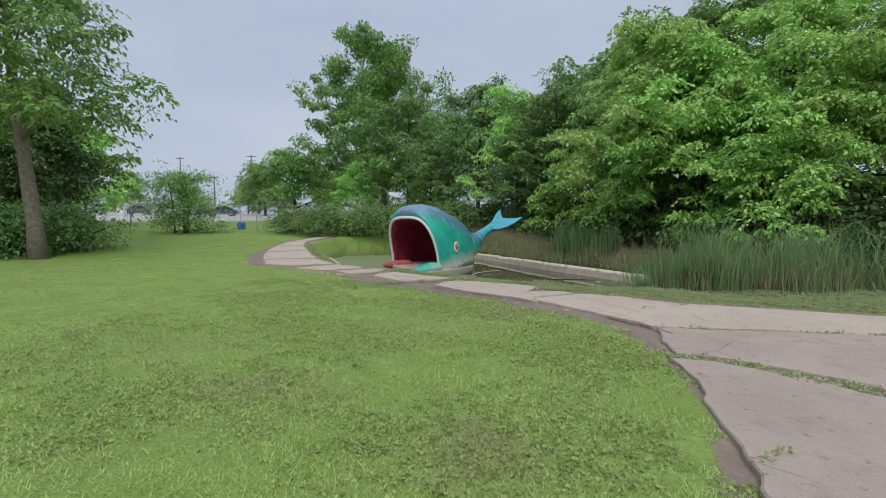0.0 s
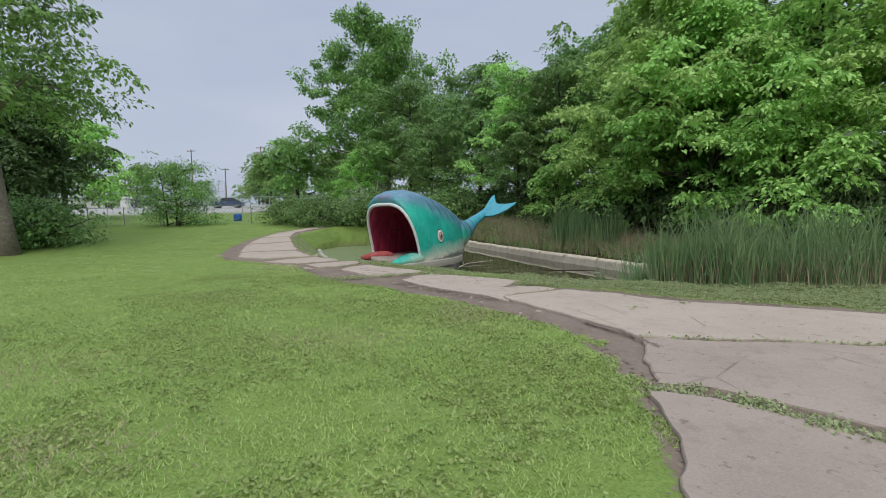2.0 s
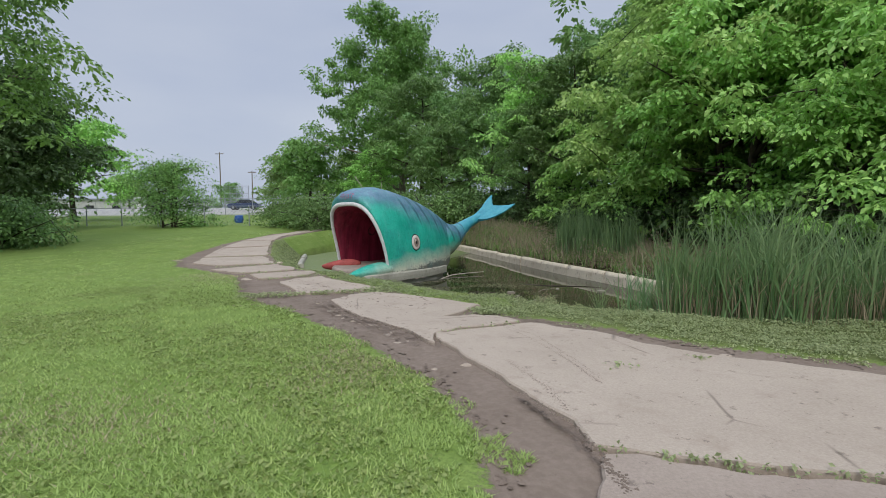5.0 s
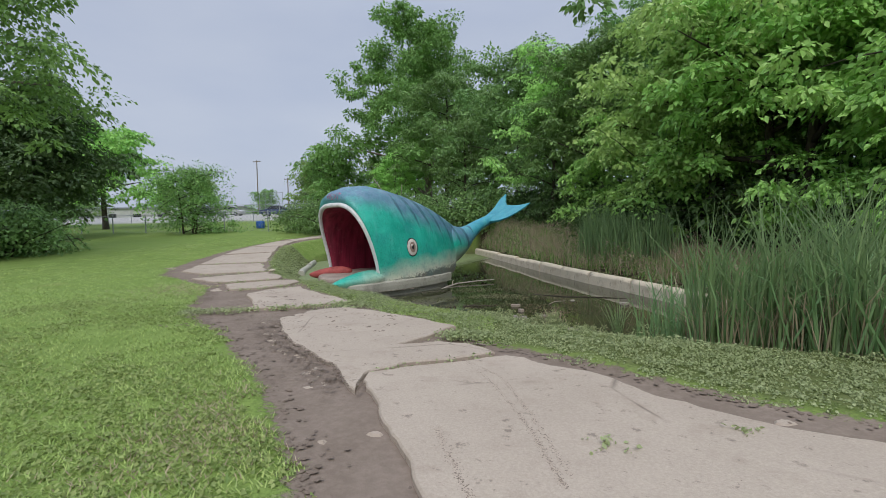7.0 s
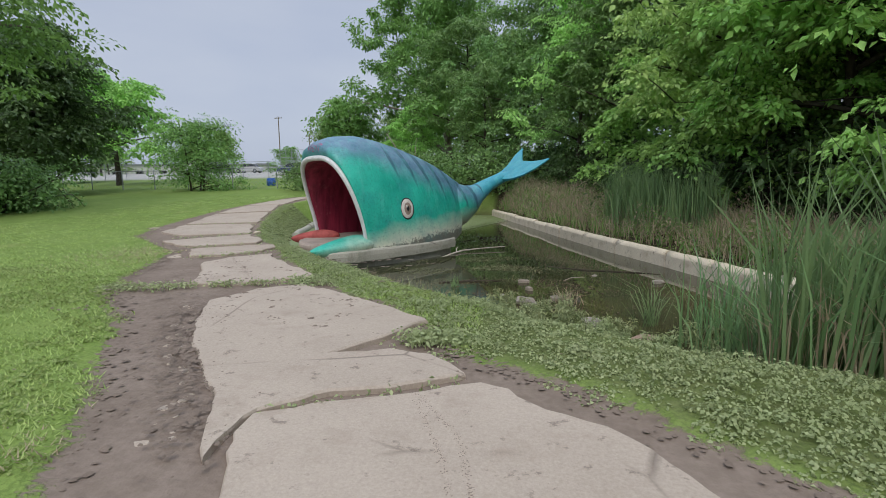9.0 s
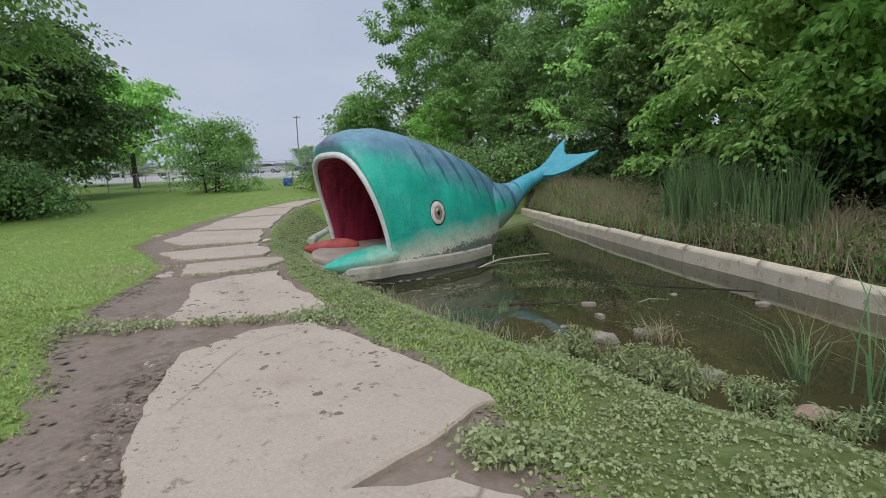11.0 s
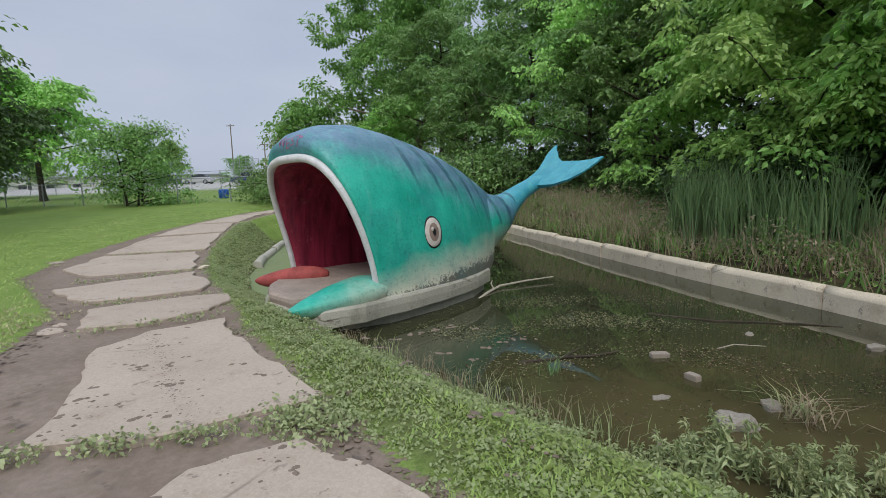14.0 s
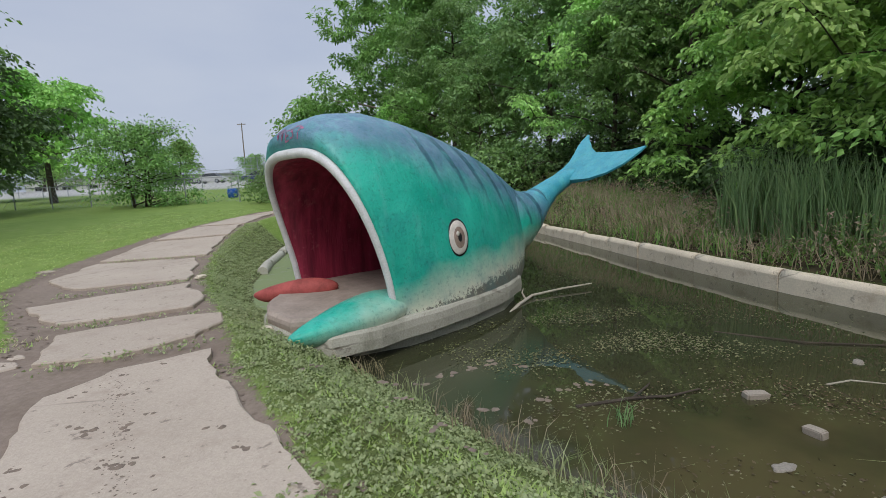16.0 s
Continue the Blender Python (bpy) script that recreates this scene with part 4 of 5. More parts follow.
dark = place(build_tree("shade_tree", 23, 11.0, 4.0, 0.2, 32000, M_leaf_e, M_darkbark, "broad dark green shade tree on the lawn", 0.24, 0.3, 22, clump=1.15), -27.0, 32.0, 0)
small = place(build_tree("park_tree", 24, 10.5, 4.2, 0.36, 16000, M_leaf_d, M_darkbark, "light green park tree behind the fence", 0.27, 0.24, 11, clump=1.0), -33.0, 43.0, 0)
midt = place(build_tree("roadside_tree", 25, 9.5, 3.6, 0.2, 6500, M_leaf_a, M_darkbark, "round green tree beyond the fence", 0.34, 0.22, 10, clump=1.1), -17.5, 58, 0)
far_spots = [(-27, 74, 30, 0.95), (-34, 90, 80, 1.0), (-62, 95, 140, 1.0), (-75, 80, 200, 0.9), (-88, 120, 20, 1.1), (-50, 125, 60, 1.1), (-20, 85, 260, 1.1), (-12, 75, 300, 1.2), (-105, 110, 10, 1.0), (-42, 130, 120, 1.0), (-70, 135, 220, 1.0), (-30, 128, 310, 0.8)]
for x, y, a, s in far_spots:
    again(midt, x, y, a, s, "distant green tree beyond the car park")
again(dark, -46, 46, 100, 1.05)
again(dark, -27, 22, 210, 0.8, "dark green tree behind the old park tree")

# bushes
bush = place(build_tree("bush", 31, 5.2, 2.5, 0.04, 10000, M_leaf_a, M_darkbark, "tall ragged green bush by the wire fence", 0.16, 0.05, 10, "bush", 0.6, 4, pads=False), -18.6, 35.4, 0)
lowb = place(build_tree("bush", 32, 2.3, 2.0, 0.02, 9000, M_leaf_c, M_darkbark, "low dense green bush by the footpath", 0.13, 0.04, 9, "bush", 0.55, 4), -8.4, 33.0, 0)
for x, y, a, s in ((-5.6, 32.5, 50, 1.0), (-18.6, 23.0, 90, 1.15), (-20.5, 21.5, 20, 1.2), (-3.0, 34.5, 130, 1.1), (-11.0, 35.0, 10, 0.9), (0.5, 33.0, 70, 1.2)):
    again(lowb, x, y, a, s)
under = place(build_tree("undergrowth_bush", 33, 2.2, 1.9, 0.02, 7500, M_leaf_e, M_darkbark, "tangled green undergrowth beneath the trees, darkened in colour for their shade", 0.13, 0.03, 9, "bush", 0.55, 4), 7.4, 23.6, 0)
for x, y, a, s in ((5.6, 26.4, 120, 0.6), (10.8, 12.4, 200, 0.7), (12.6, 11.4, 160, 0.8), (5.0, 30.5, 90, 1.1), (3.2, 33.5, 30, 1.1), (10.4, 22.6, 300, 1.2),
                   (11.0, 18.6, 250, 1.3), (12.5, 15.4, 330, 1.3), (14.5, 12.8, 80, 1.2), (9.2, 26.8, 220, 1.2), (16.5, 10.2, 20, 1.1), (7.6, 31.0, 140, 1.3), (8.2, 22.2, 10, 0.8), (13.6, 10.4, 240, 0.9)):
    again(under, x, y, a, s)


# ---------------------------------------------------------------- reeds and grass
def blades(rng, px, py, pz, length, width, lean, bend=0.5):
    """Arching grass or reed blades: two quads and a tip each, as triangles."""
    n = len(px)
    a = rng.uniform(0, 2 * math.pi, n)
    ln = length * rng.uniform(0.6, 1.15, n)
    lx, ly = np.cos(a) * lean * rng.random(n), np.sin(a) * lean * rng.random(n)
    w = width * rng.uniform(0.7, 1.3, n)
    b = rng.uniform(0, math.pi, n)
    sx, sy = np.cos(b) * w / 2, np.sin(b) * w / 2
    p0 = np.stack([px, py, pz], 1)
    mid = p0 + np.stack([lx * ln * 0.4, ly * ln * 0.4, ln * 0.55], 1)
    tip = p0 + np.stack([lx * ln * (1 + bend), ly * ln * (1 + bend), ln * (1 - 0.35 * np.hypot(lx, ly))], 1)
    s = np.stack([sx, sy, np.zeros(n)], 1)
    v = np.stack([p0 - s, p0 + s, mid + s * 0.8, mid - s * 0.8, tip], 1).reshape(-1, 3)
    i = np.arange(n) * 5
    t = np.concatenate([np.stack([i, i + 1, i + 2], 1), np.stack([i, i + 2, i + 3], 1), np.stack([i + 3, i + 2, i + 4], 1)])
    return v, t


def stuff(name, v, t, mat, label, cat):
    return tagged(new(name, np_mesh(name, v, t, mat)), label, cat, kind="stuff")


def reed_bed(seed, poly, n, length, mat, label, width=0.024, lean=0.22, base=None):
    rng = np.random.default_rng(seed)
    xs, ys = [p[0] for p in poly], [p[1] for p in poly]
    px, py = rng.uniform(min(xs), max(xs), n * 4), rng.uniform(min(ys), max(ys), n * 4)
    keep = inside(px, py, poly)
    px, py = px[keep], py[keep]
    stand = np.sin(px * 2.3 + 1.9 * np.sin(py * 1.7)) * np.sin(py * 2.9 + 1.1 * np.sin(px * 3.3))
    keep = rng.random(len(px)) < 0.55 + 0.6 * stand
    px, py, stand = px[keep][:n], py[keep][:n], stand[keep][:n]
    length = length * (0.92 + 0.2 * stand)
    pz = ground_height(px, py) if base is None else np.full(len(px), base)
    v, t = blades(rng, px, py, np.maximum(pz, WATER - 0.1), length, width, lean)
    return stuff("cattails", v, t, mat, label, "cattails")


NEAR_REEDS = [(5.0, 11.5), (5.1, 12.3), (5.9, 12.9), (7.2, 13.3), (9.2, 12.0), (10.0, 10.6), (7.6, 10.3), (6.2, 10.8)]
reed_bed(41, NEAR_REEDS, 1700, 1.65, M_reed, "dense green cattails at the end of the pond", 0.024, 0.34)
reed_bed(46, NEAR_REEDS, 900, 1.15, M_reed, "shorter bent cattail leaves at the end of the pond", 0.022, 0.8)
reed_bed(42, NEAR_REEDS, 2200, 0.8, M_straw, "dry brown stalks among the cattails", 0.014, 0.5)
WALL_REEDS = [(5.95, 18.3), (5.4, 19.6), (4.75, 21.4), (5.5, 22.1), (6.5, 19.8), (6.9, 18.5)]
reed_bed(43, WALL_REEDS, 1300, 1.5, M_reed, "green cattails behind the pool wall")
WALL_TOP = [(6.7, 14.8), (5.71, 17.6), (5.0, 19.3), (3.82, 22.6), (2.98, 25.2), (1.75, 29.0), (0.8, 31.8), (2.4, 32.4), (4.3, 27.5), (6.2, 22.0), (7.4, 19.0), (8.7, 14.6)]
reed_bed(44, WALL_TOP, 12000, 0.62, M_straw, "dry brown weeds along the pool wall", 0.013, 0.75)
reed_bed(45, WALL_TOP, 7000, 0.42, M_leaf_a, "green weeds along the pool wall", 0.03, 0.9)



def simple_blades(rng, px, py, length, width):
    n = len(px)
    a = rng.uniform(0, 2 * math.pi, n)
    ln = length * rng.uniform(0.5, 1.3, n)
    lean = rng.uniform(0.5, 1.5, n)
    w = width * rng.uniform(0.6, 1.4, n) / 2
    p0 = np.stack([px, py, ground_height(px, py) - 0.004], 1)
    s = np.stack([-np.sin(a) * w, np.cos(a) * w, np.zeros(n)], 1)
    tip = p0 + np.stack([np.cos(a) * ln * lean, np.sin(a) * ln * lean, ln * 0.75], 1)
    v = np.stack([p0 - s, p0 + s, tip], 1).reshape(-1, 3)
    return v, np.arange(n * 3).reshape(-1, 3)


def off_path(px, py):
    wob = 0.3 * np.sin(px * 5.1 + 1.3 * np.sin(py * 3.7)) * np.sin(py * 4.3) + 0.12 * np.sin(px * 17 + py * 9) * np.sin(py * 21 - px * 6)
    return (signed(px, py, PATH) + wob < -0.03) & (signed(px, py, POOL) < -0.4)


def lawn():
    rng = np.random.default_rng(51)
    # denser where one walks past it, thinning out over the lawn
    for n, x0, y0, y1, length, width in ((330000, -9.0, 0.6, 7.0, 0.04, 0.0085), (190000, -10.0, 7.0, 13.5, 0.045, 0.012), (110000, -14.0, 13.5, 30.0, 0.05, 0.02)):
        px = 2.9 - (2.9 - x0) * rng.random(n) ** 1.35
        py = rng.uniform(y0 - 0.8, y1 + 0.8, n)
        lush = np.sin(px * 2.7 + 2.1 * np.sin(py * 1.9)) * np.sin(py * 3.1 + 1.4 * np.sin(px * 2.2)) + 0.6 * np.sin(px * 9 + 2 * np.sin(py * 7)) * np.sin(py * 8.3)
        k = off_path(px, py) & (px < 2.8) & (rng.random(n) < 0.62 + 0.4 * lush)
        v, t = simple_blades(rng, px[k], py[k], length * 0.95, width * 0.95)
        stuff("grass", v, t, M_grass, "short mown green grass of the lawn", "grass")
    n = 30000
    px, py = 2.8 - 8.0 * rng.random(n) ** 1.2, rng.uniform(0.8, 13.5, n)
    patchy = np.sin(px * 1.9 + 2 * np.sin(py * 0.8)) + np.sin(py * 2.3 + px * 0.7) + 0.8 * np.sin(px * 6.3 + 2 * np.sin(py * 5.1)) + rng.normal(size=n) * 0.6
    k = off_path(px, py) & (patchy > -0.1)
    px, py = px[k], py[k]
    c = np.stack([px, py, ground_height(px, py) + rng.uniform(0.012, 0.035, len(px))], 1)
    v, t = leaf_pads(rng, c, rng.uniform(0.03, 0.075, len(c)), 7, 0.026, 0.42)
    stuff("clover", v, t, M_clover, "small clover leaves among the mown grass", "clover")
    # low thicket of leaves over the weeds on the pool wall
    n = 60000
    px, py = rng.uniform(0.8, 9.0, n), rng.uniform(13.5, 32.4, n)
    k = inside(px, py, WALL_TOP)
    px, py = px[k], py[k]
    lump = 0.15 + 0.75 * (0.5 + 0.5 * np.sin(px * 2.9 + 1.7 * np.sin(py * 1.3))) * (0.5 + 0.5 * np.sin(py * 2.1))
    c = np.stack([px, py, ground_height(px, py) + rng.random(len(px)) * lump], 1)
    half_n = len(c) // 2
    for cc, mat, label in ((c[:half_n], M_straw, "dry brown leaves of weeds along the pool wall"), (c[half_n:], M_leaf_a, "green leaves of weeds along the pool wall")):
        v, t = leaf_cloud(rng, cc, np.full(len(cc), 0.05), 2, 0.06, 0.6, 0.2)
        stuff("wall_weeds", v, t, mat, label, "weeds")
    # worn, straw-coloured patches
    for cx, cy, sx, sy, n in ((0.25, 3.1, 0.25, 0.3, 1500), (-1.6, 4.4, 0.5, 0.25, 1200), (-0.4, 7.2, 0.6, 0.4, 1800), (-3.2, 6.0, 0.7, 0.5, 1500), (-3.6, 15.4, 0.7, 0.9, 5000), (1.2, 8.6, 0.3, 0.5, 2500)):
        px, py = rng.normal(cx, sx, n), rng.normal(cy, sy, n)
        k = off_path(px, py)
        v, t = simple_blades(rng, px[k], py[k], 0.045, 0.009)
        stuff("dry_grass", v, t, M_straw, "worn patch of dry straw-coloured grass in the lawn", "grass")
    # leafy creeping cover on the bank between path and water
    n = 140000
    px, py = rng.uniform(-7.5, 9.5, n), rng.uniform(7.0, 26.0, n)
    sp, sw = signed(px, py, PATH), signed(px, py, POOL)
    wob = 0.16 * np.sin(px * 6.1 + 1.3 * np.sin(py * 4.7)) * np.sin(py * 5.3) + 0.08 * np.sin(px * 19 + py * 7) * np.sin(py * 17)
    right = edge_distance(px, py, PATH_RIGHT, False) < edge_distance(px, py, PATH_LEFT, False)
    k = (sp + wob < 0.02) & (sw < 0.0) & right & (sp > -2.7) & (rng.random(n) < np.clip(1.3 - (py - 13) * 0.07, 0.25, 1))
    px, py, sp = px[k], py[k], sp[k]
    lump = (0.5 + 0.5 * np.sin(px * 3.1 + 1.7 * np.sin(py * 2.3))) * (0.5 + 0.5 * np.sin(py * 3.7)) + 0.5 * (0.5 + 0.5 * np.sin(px * 11 + 2 * np.sin(py * 9))) * (0.5 + 0.5 * np.sin(py * 13))
    tall = (0.02 + 0.085 * lump) * np.clip(-sp / 0.25 + 0.35, 0.35, 1)
    c = np.stack([px, py, ground_height(px, py) + (0.35 + 0.65 * rng.random(len(px))) * tall], 1)
    v, t = leaf_pads(rng, c, rng.uniform(0.02, 0.055, len(c)), 9, 0.0205, 0.42)
    stuff("ground_cover", v, t, M_cover, "small-leaved creeping green plants on the bank", "ground cover")
    # weeds rooted in the joints between the slabs
    lines = [((3.0, 5.35), (3.95, 4.1), 0.07, 900), ((2.55, 5.45), (3.0, 5.35), 0.04, 150), ((3.95, 4.1), (5.7, 2.7), 0.08, 900), ((-1.2, 12.7), (0.3, 13.25), 0.05, 420), ((-2.0, 12.45), (-1.2, 12.7), 0.10, 500),
             ((0.2, 13.4), (0.55, 13.2), 0.13, 800), ((-2.75, 14.85), (-1.7, 15.65), 0.05, 140), ((-3.9, 16.0), (-2.1, 16.8), 0.05, 140), ((-5.4, 17.5), (-4.0, 18.65), 0.05, 140), ((-7.4, 20.5), (-5.5, 21.0), 0.05, 100),
             ((3.5, 8.65), (3.75, 8.7), 0.05, 50), ((4.42, 8.95), (4.5, 9.0), 0.04, 30), ((2.3, 11.28), (2.75, 11.35), 0.09, 1100), ((2.0, 3.0), (2.2, 3.1), 0.05, 60), ((1.85, 9.86), (2.93, 10.55), 0.02, 60), ((3.1, 7.04), (6.0, 6.5), 0.03, 300)]
    cs = []
    for (x0, y0), (x1, y1), w, n in lines:
        q = rng.random(n)
        x, y = x0 + (x1 - x0) * q + rng.normal(size=n) * w, y0 + (y1 - y0) * q + rng.normal(size=n) * w
        keep = np.sin(q * 23 + x0) + rng.normal(size=n) * 0.6 > -0.5
        cs.append(np.stack([x, y, rise(x, y) + rng.random(n) * 0.05 - 0.01], 1)[keep])
    c = np.concatenate(cs)
    v, t = leaf_cloud(rng, c, np.full(len(c), 0.02), 2, 0.032)
    stuff("joint_weeds", v, t, M_cover, "small green weeds rooted in the path's joints", "weeds")


lawn()


def clods():
    """Crumbs of dried silt along the broken edges of the path and strewn over the slabs."""
    rng = np.random.default_rng(61)
    pts = []

    def along(line, n, w, lo, hi, z):
        seg = rng.integers(0, len(line) - 1, n)
        p = np.array(line)
        q = rng.random((n, 1))
        c = p[seg] * (1 - q) + p[seg + 1] * q + rng.normal(size=(n, 2)) * w
        pts.append(np.column_stack([c, rise(c[:, 0], c[:, 1]) + z, rng.uniform(lo, hi, n)]))

    along(PATH_LEFT[5:17], 2000, 0.13, 0.006, 0.028, -0.02)
    along(PATH_RIGHT[8:19], 1300, 0.10, 0.006, 0.026, -0.02)
    along([(2.61, 10.29), (2.91, 9.69), (3.14, 9.04), (3.27, 8.58), (3.36, 8.19)], 1700, 0.012, 0.003, 0.008, 0.013)
    along([(2.66, 10.25), (2.99, 9.8), (3.2, 9.1), (3.4, 8.3)], 1300, 0.012, 0.003, 0.008, 0.013)
    along([(2.62, 8.8), (2.78, 8.39), (2.91, 8.08), (3.0, 7.6)], 700, 0.018, 0.004, 0.010, 0.013)
    along([(2.95, 7.3), (2.7, 7.9), (3.0, 7.3), (3.15, 6.6)], 700, 0.022, 0.004, 0.012, 0.013)
    along([(-2.0, 14.9), (-1.3, 14.2), (-0.7, 13.55), (0.2, 12.7)], 260, 0.04, 0.003, 0.008, 0.013)
    along([(-0.25, 12.0), (0.1, 11.5), (0.5, 10.9), (1.0, 10.4), (1.75, 9.5)], 1500, 0.13, 0.006, 0.022, 0.008)
    along([(0.5, 11.9), (3.5, 9.0), (5.5, 7.5), (4.0, 6.0), (3.0, 4.0), (-1.2, 14.2), (0.8, 12.4)], 260, 0.75, 0.004, 0.013, 0.012)
    # footprints: small scuffs in loose pairs
    c = rng.uniform((-2.0, 11.4), (1.8, 15.2), (120, 2))
    for x, y in c:
        n = 4
        p = np.column_stack([x + rng.normal(size=n) * 0.05, y + rng.normal(size=n) * 0.03])
        pts.append(np.column_stack([p, np.full(n, 0.011), rng.uniform(0.008, 0.032, n)]))
    a = np.concatenate(pts)
    n = len(a)
    k = np.arange(6)
    ang = k * math.pi / 3
    ring = np.stack([np.cos(ang), np.sin(ang)], 1)[None] * rng.uniform(0.55, 1.3, (n, 6, 1)) * a[:, 3][:, None, None]
    v = np.zeros((n, 7, 3))
    v[:, :6, :2] = a[:, None, :2] + ring
    v[:, :6, 2] = a[:, 2][:, None]
    v[:, 6, :2] = a[:, :2]
    v[:, 6, 2] = a[:, 2] + a[:, 3] * rng.uniform(0.1, 0.45, n)
    i = np.arange(n)[:, None] * 7
    t = np.stack([i + k, i + (k + 1) % 6, np.broadcast_to(i + 6, (n, 6))], -1).reshape(-1, 3)
    stuff("silt_crumbs", v.reshape(-1, 3), t, plain("dark_silt", (0.18, 0.14, 0.108), 0.95, 0.3, 12), "dark crumbs of dried silt strewn on the path", "soil")


clods()


# ---------------------------------------------------------------- things in and by the pond
def stone(x, y, sx, sy, sz, turn, seed, label, mat=None, z=None, boxy=False):
    bm = bmesh.new()
    if boxy:
        box(bm, (-0.5, -0.5, -0.5), (0.5, 0.5, 0.5), 0.08)
        bmesh.ops.subdivide_edges(bm, edges=bm.edges[:], cuts=1)
    else:
        bmesh.ops.create_icosphere(bm, subdivisions=3, radius=0.6)
    for v in bm.verts:
        d = noise.noise(v.co * 2.1 + Vector((seed * 3.3, 0, 0)))
        e = noise.noise(v.co * 6 + Vector((0, seed, 0)))
        v.co *= 1 + (0.06 if boxy else 0.38) * d + 0.05 * e
        if not boxy:
            v.co.z = max(-0.4, min(0.42 + 0.1 * d, v.co.z))
    me = bpy.data.meshes.new("stone")
    bm.to_mesh(me)
    bm.free()
    me.materials.append(mat or M_stone)
    ob = new("brick" if boxy else "stone", me)
    ob.matrix_world = pose(x, y, (gz(x, y) if z is None else z) + sz * 0.3, seed * 7 % 11 - 5, seed * 5 % 9 - 4, turn) @ Matrix.Diagonal((sx * 0.8, sy * 0.8, sz * 0.8, 1))
    return tagged(ob, label, "brick" if boxy else "stone", group="rubble in the pond")


M_brick = plain("pale_brick", (0.30, 0.26, 0.21), 0.9, 0.25, 14)
stone(2.98, 15.6, 0.22, 0.11, 0.09, 10, 1, "pale loose brick lying in the shallow water", M_brick, WATER - 0.02, True)
stone(3.09, 15.03, 0.09, 0.16, 0.10, 30, 2, "pale broken brick standing in the shallow water", M_brick, WATER - 0.02, True)
stone(2.72, 14.63, 0.17, 0.10, 0.05, 20, 3, "flat grey stone in the shallow water", None, WATER - 0.02)
stone(4.16, 16.38, 0.14, 0.1, 0.06, 60, 4, "small grey stone in the pond", None, WATER - 0.02)
stone(3.08, 14.2, 0.30, 0.24, 0.21, 15, 5, "rough pale stone at the pond's edge", None, WATER - 0.05)
stone(3.47, 14.5, 0.2, 0.14, 0.12, 75, 6, "grey stone at the pond's edge", None, WATER - 0.04)
stone(3.84, 13.36, 0.34, 0.22, 0.12, 35, 7, "flat pale stone among the bank weeds", None, WATER - 0.02)
stone(5.1, 15.9, 0.20, 0.12, 0.11, 25, 8, "pale stone by the pool wall", None, WATER - 0.02)
stone(4.35, 12.75, 0.3, 0.2, 0.12, 5, 9, "reddish stone on the pond's bank", plain("reddish_stone", (0.34, 0.24, 0.18), 0.9, 0.3, 9), WATER)
stone(-1.32, 16.05, 0.17, 0.13, 0.12, 5, 12, "chunk of broken white concrete by the whale", M_wall)
stone(-4.1, 18.95, 0.2, 0.15, 0.1, 50, 13, "lump of broken concrete on the bank", M_wall)


def twig(name, pts, r, mat, label, forks=()):
    bm = bmesh.new()
    tube(bm, pts, [r * (1 - 0.6 * i / (len(pts) - 1)) for i in range(len(pts))], 6)
    for f in forks:
        tube(bm, f, [r * 0.6, r * 0.45, r * 0.2][:len(f)], 5)
    me = bpy.data.meshes.new(name)
    bm.to_mesh(me)
    bm.free()
    me.materials.append(mat)
    return tagged(new(name, me), label, "stick")


def pond_weed():
    rng = np.random.default_rng(81)
    for n, cx, cy, sx, sy, size, name, mat, label in (
            (13000, 2.1, 17.0, 1.0, 0.9, 0.026, "pond_weed", plain("floating_weed", (0.17, 0.175, 0.085), 0.8, 0.4, 9), "scattered floating weed on the pond"),
            (2600, 3.3, 15.0, 1.1, 0.8, 0.03, "leaf_litter", plain("sodden_leaves", (0.085, 0.06, 0.032), 0.7, 0.5, 9), "sodden brown leaf litter in the shallow pond"),
            (1500, 3.0, 15.4, 1.3, 1.0, 0.022, "pond_weed", plain("pale_weed", (0.2, 0.185, 0.11), 0.8, 0.4, 9), "pale floating scraps on the shallow pond")):
        px, py = rng.normal(cx, sx, n), rng.normal(cy, sy, n)
        streak = np.sin(py * 5 + 1.5 * np.sin(px * 1.7)) + 0.7 * np.sin(px * 3.1 + py * 2.2) + rng.normal(size=n) * 0.5
        k = (streak > 0.35) & (signed(px, py, POOL) > 0.1)
        c = np.stack([px[k], py[k], np.full(k.sum(), WATER + 0.003)], 1)
        v, t = leaf_cloud(rng, c, np.full(len(c), 0.01), 1, size, 0.05, 0.3)
        v[:, 2] = WATER + 0.003 + np.clip(v[:, 2] - WATER, -0.002, 0.01)
        stuff(name, v, t, mat, label, "pond weed")


pond_weed()
twig("stick", [(0.98, 18.0, -0.44), (1.15, 18.5, -0.39), (1.35, 18.95, -0.36), (1.8, 19.3, -0.34), (2.3, 19.62, -0.33)], 0.028, M_dead, "bleached bare branch leaning in the water", [[(1.25, 18.75, -0.37), (1.2, 18.95, -0.32), (1.22, 19.1, -0.29)]])
twig("stick", [(1.6, 15.35, -0.40), (2.05, 15.5, -0.385), (2.35, 15.56, -0.385), (2.62, 15.72, -0.39)], 0.018, M_darkbark, "dark stick floating in the pond", [[(2.05, 15.5, -0.38), (2.2, 15.7, -0.37), (2.25, 15.8, -0.38)]])
twig("stick", [(3.3, 17.3, -0.41), (4.0, 16.9, -0.39), (4.9, 16.8, -0.39), (5.3, 16.7, -0.4)], 0.016, M_darkbark, "long thin stick floating in the pond")
twig("stick", [(3.6, 15.9, -0.42), (3.75, 15.8, -0.33), (3.95, 15.6, -0.28)], 0.009, M_dead, "pale broken reed in the water")
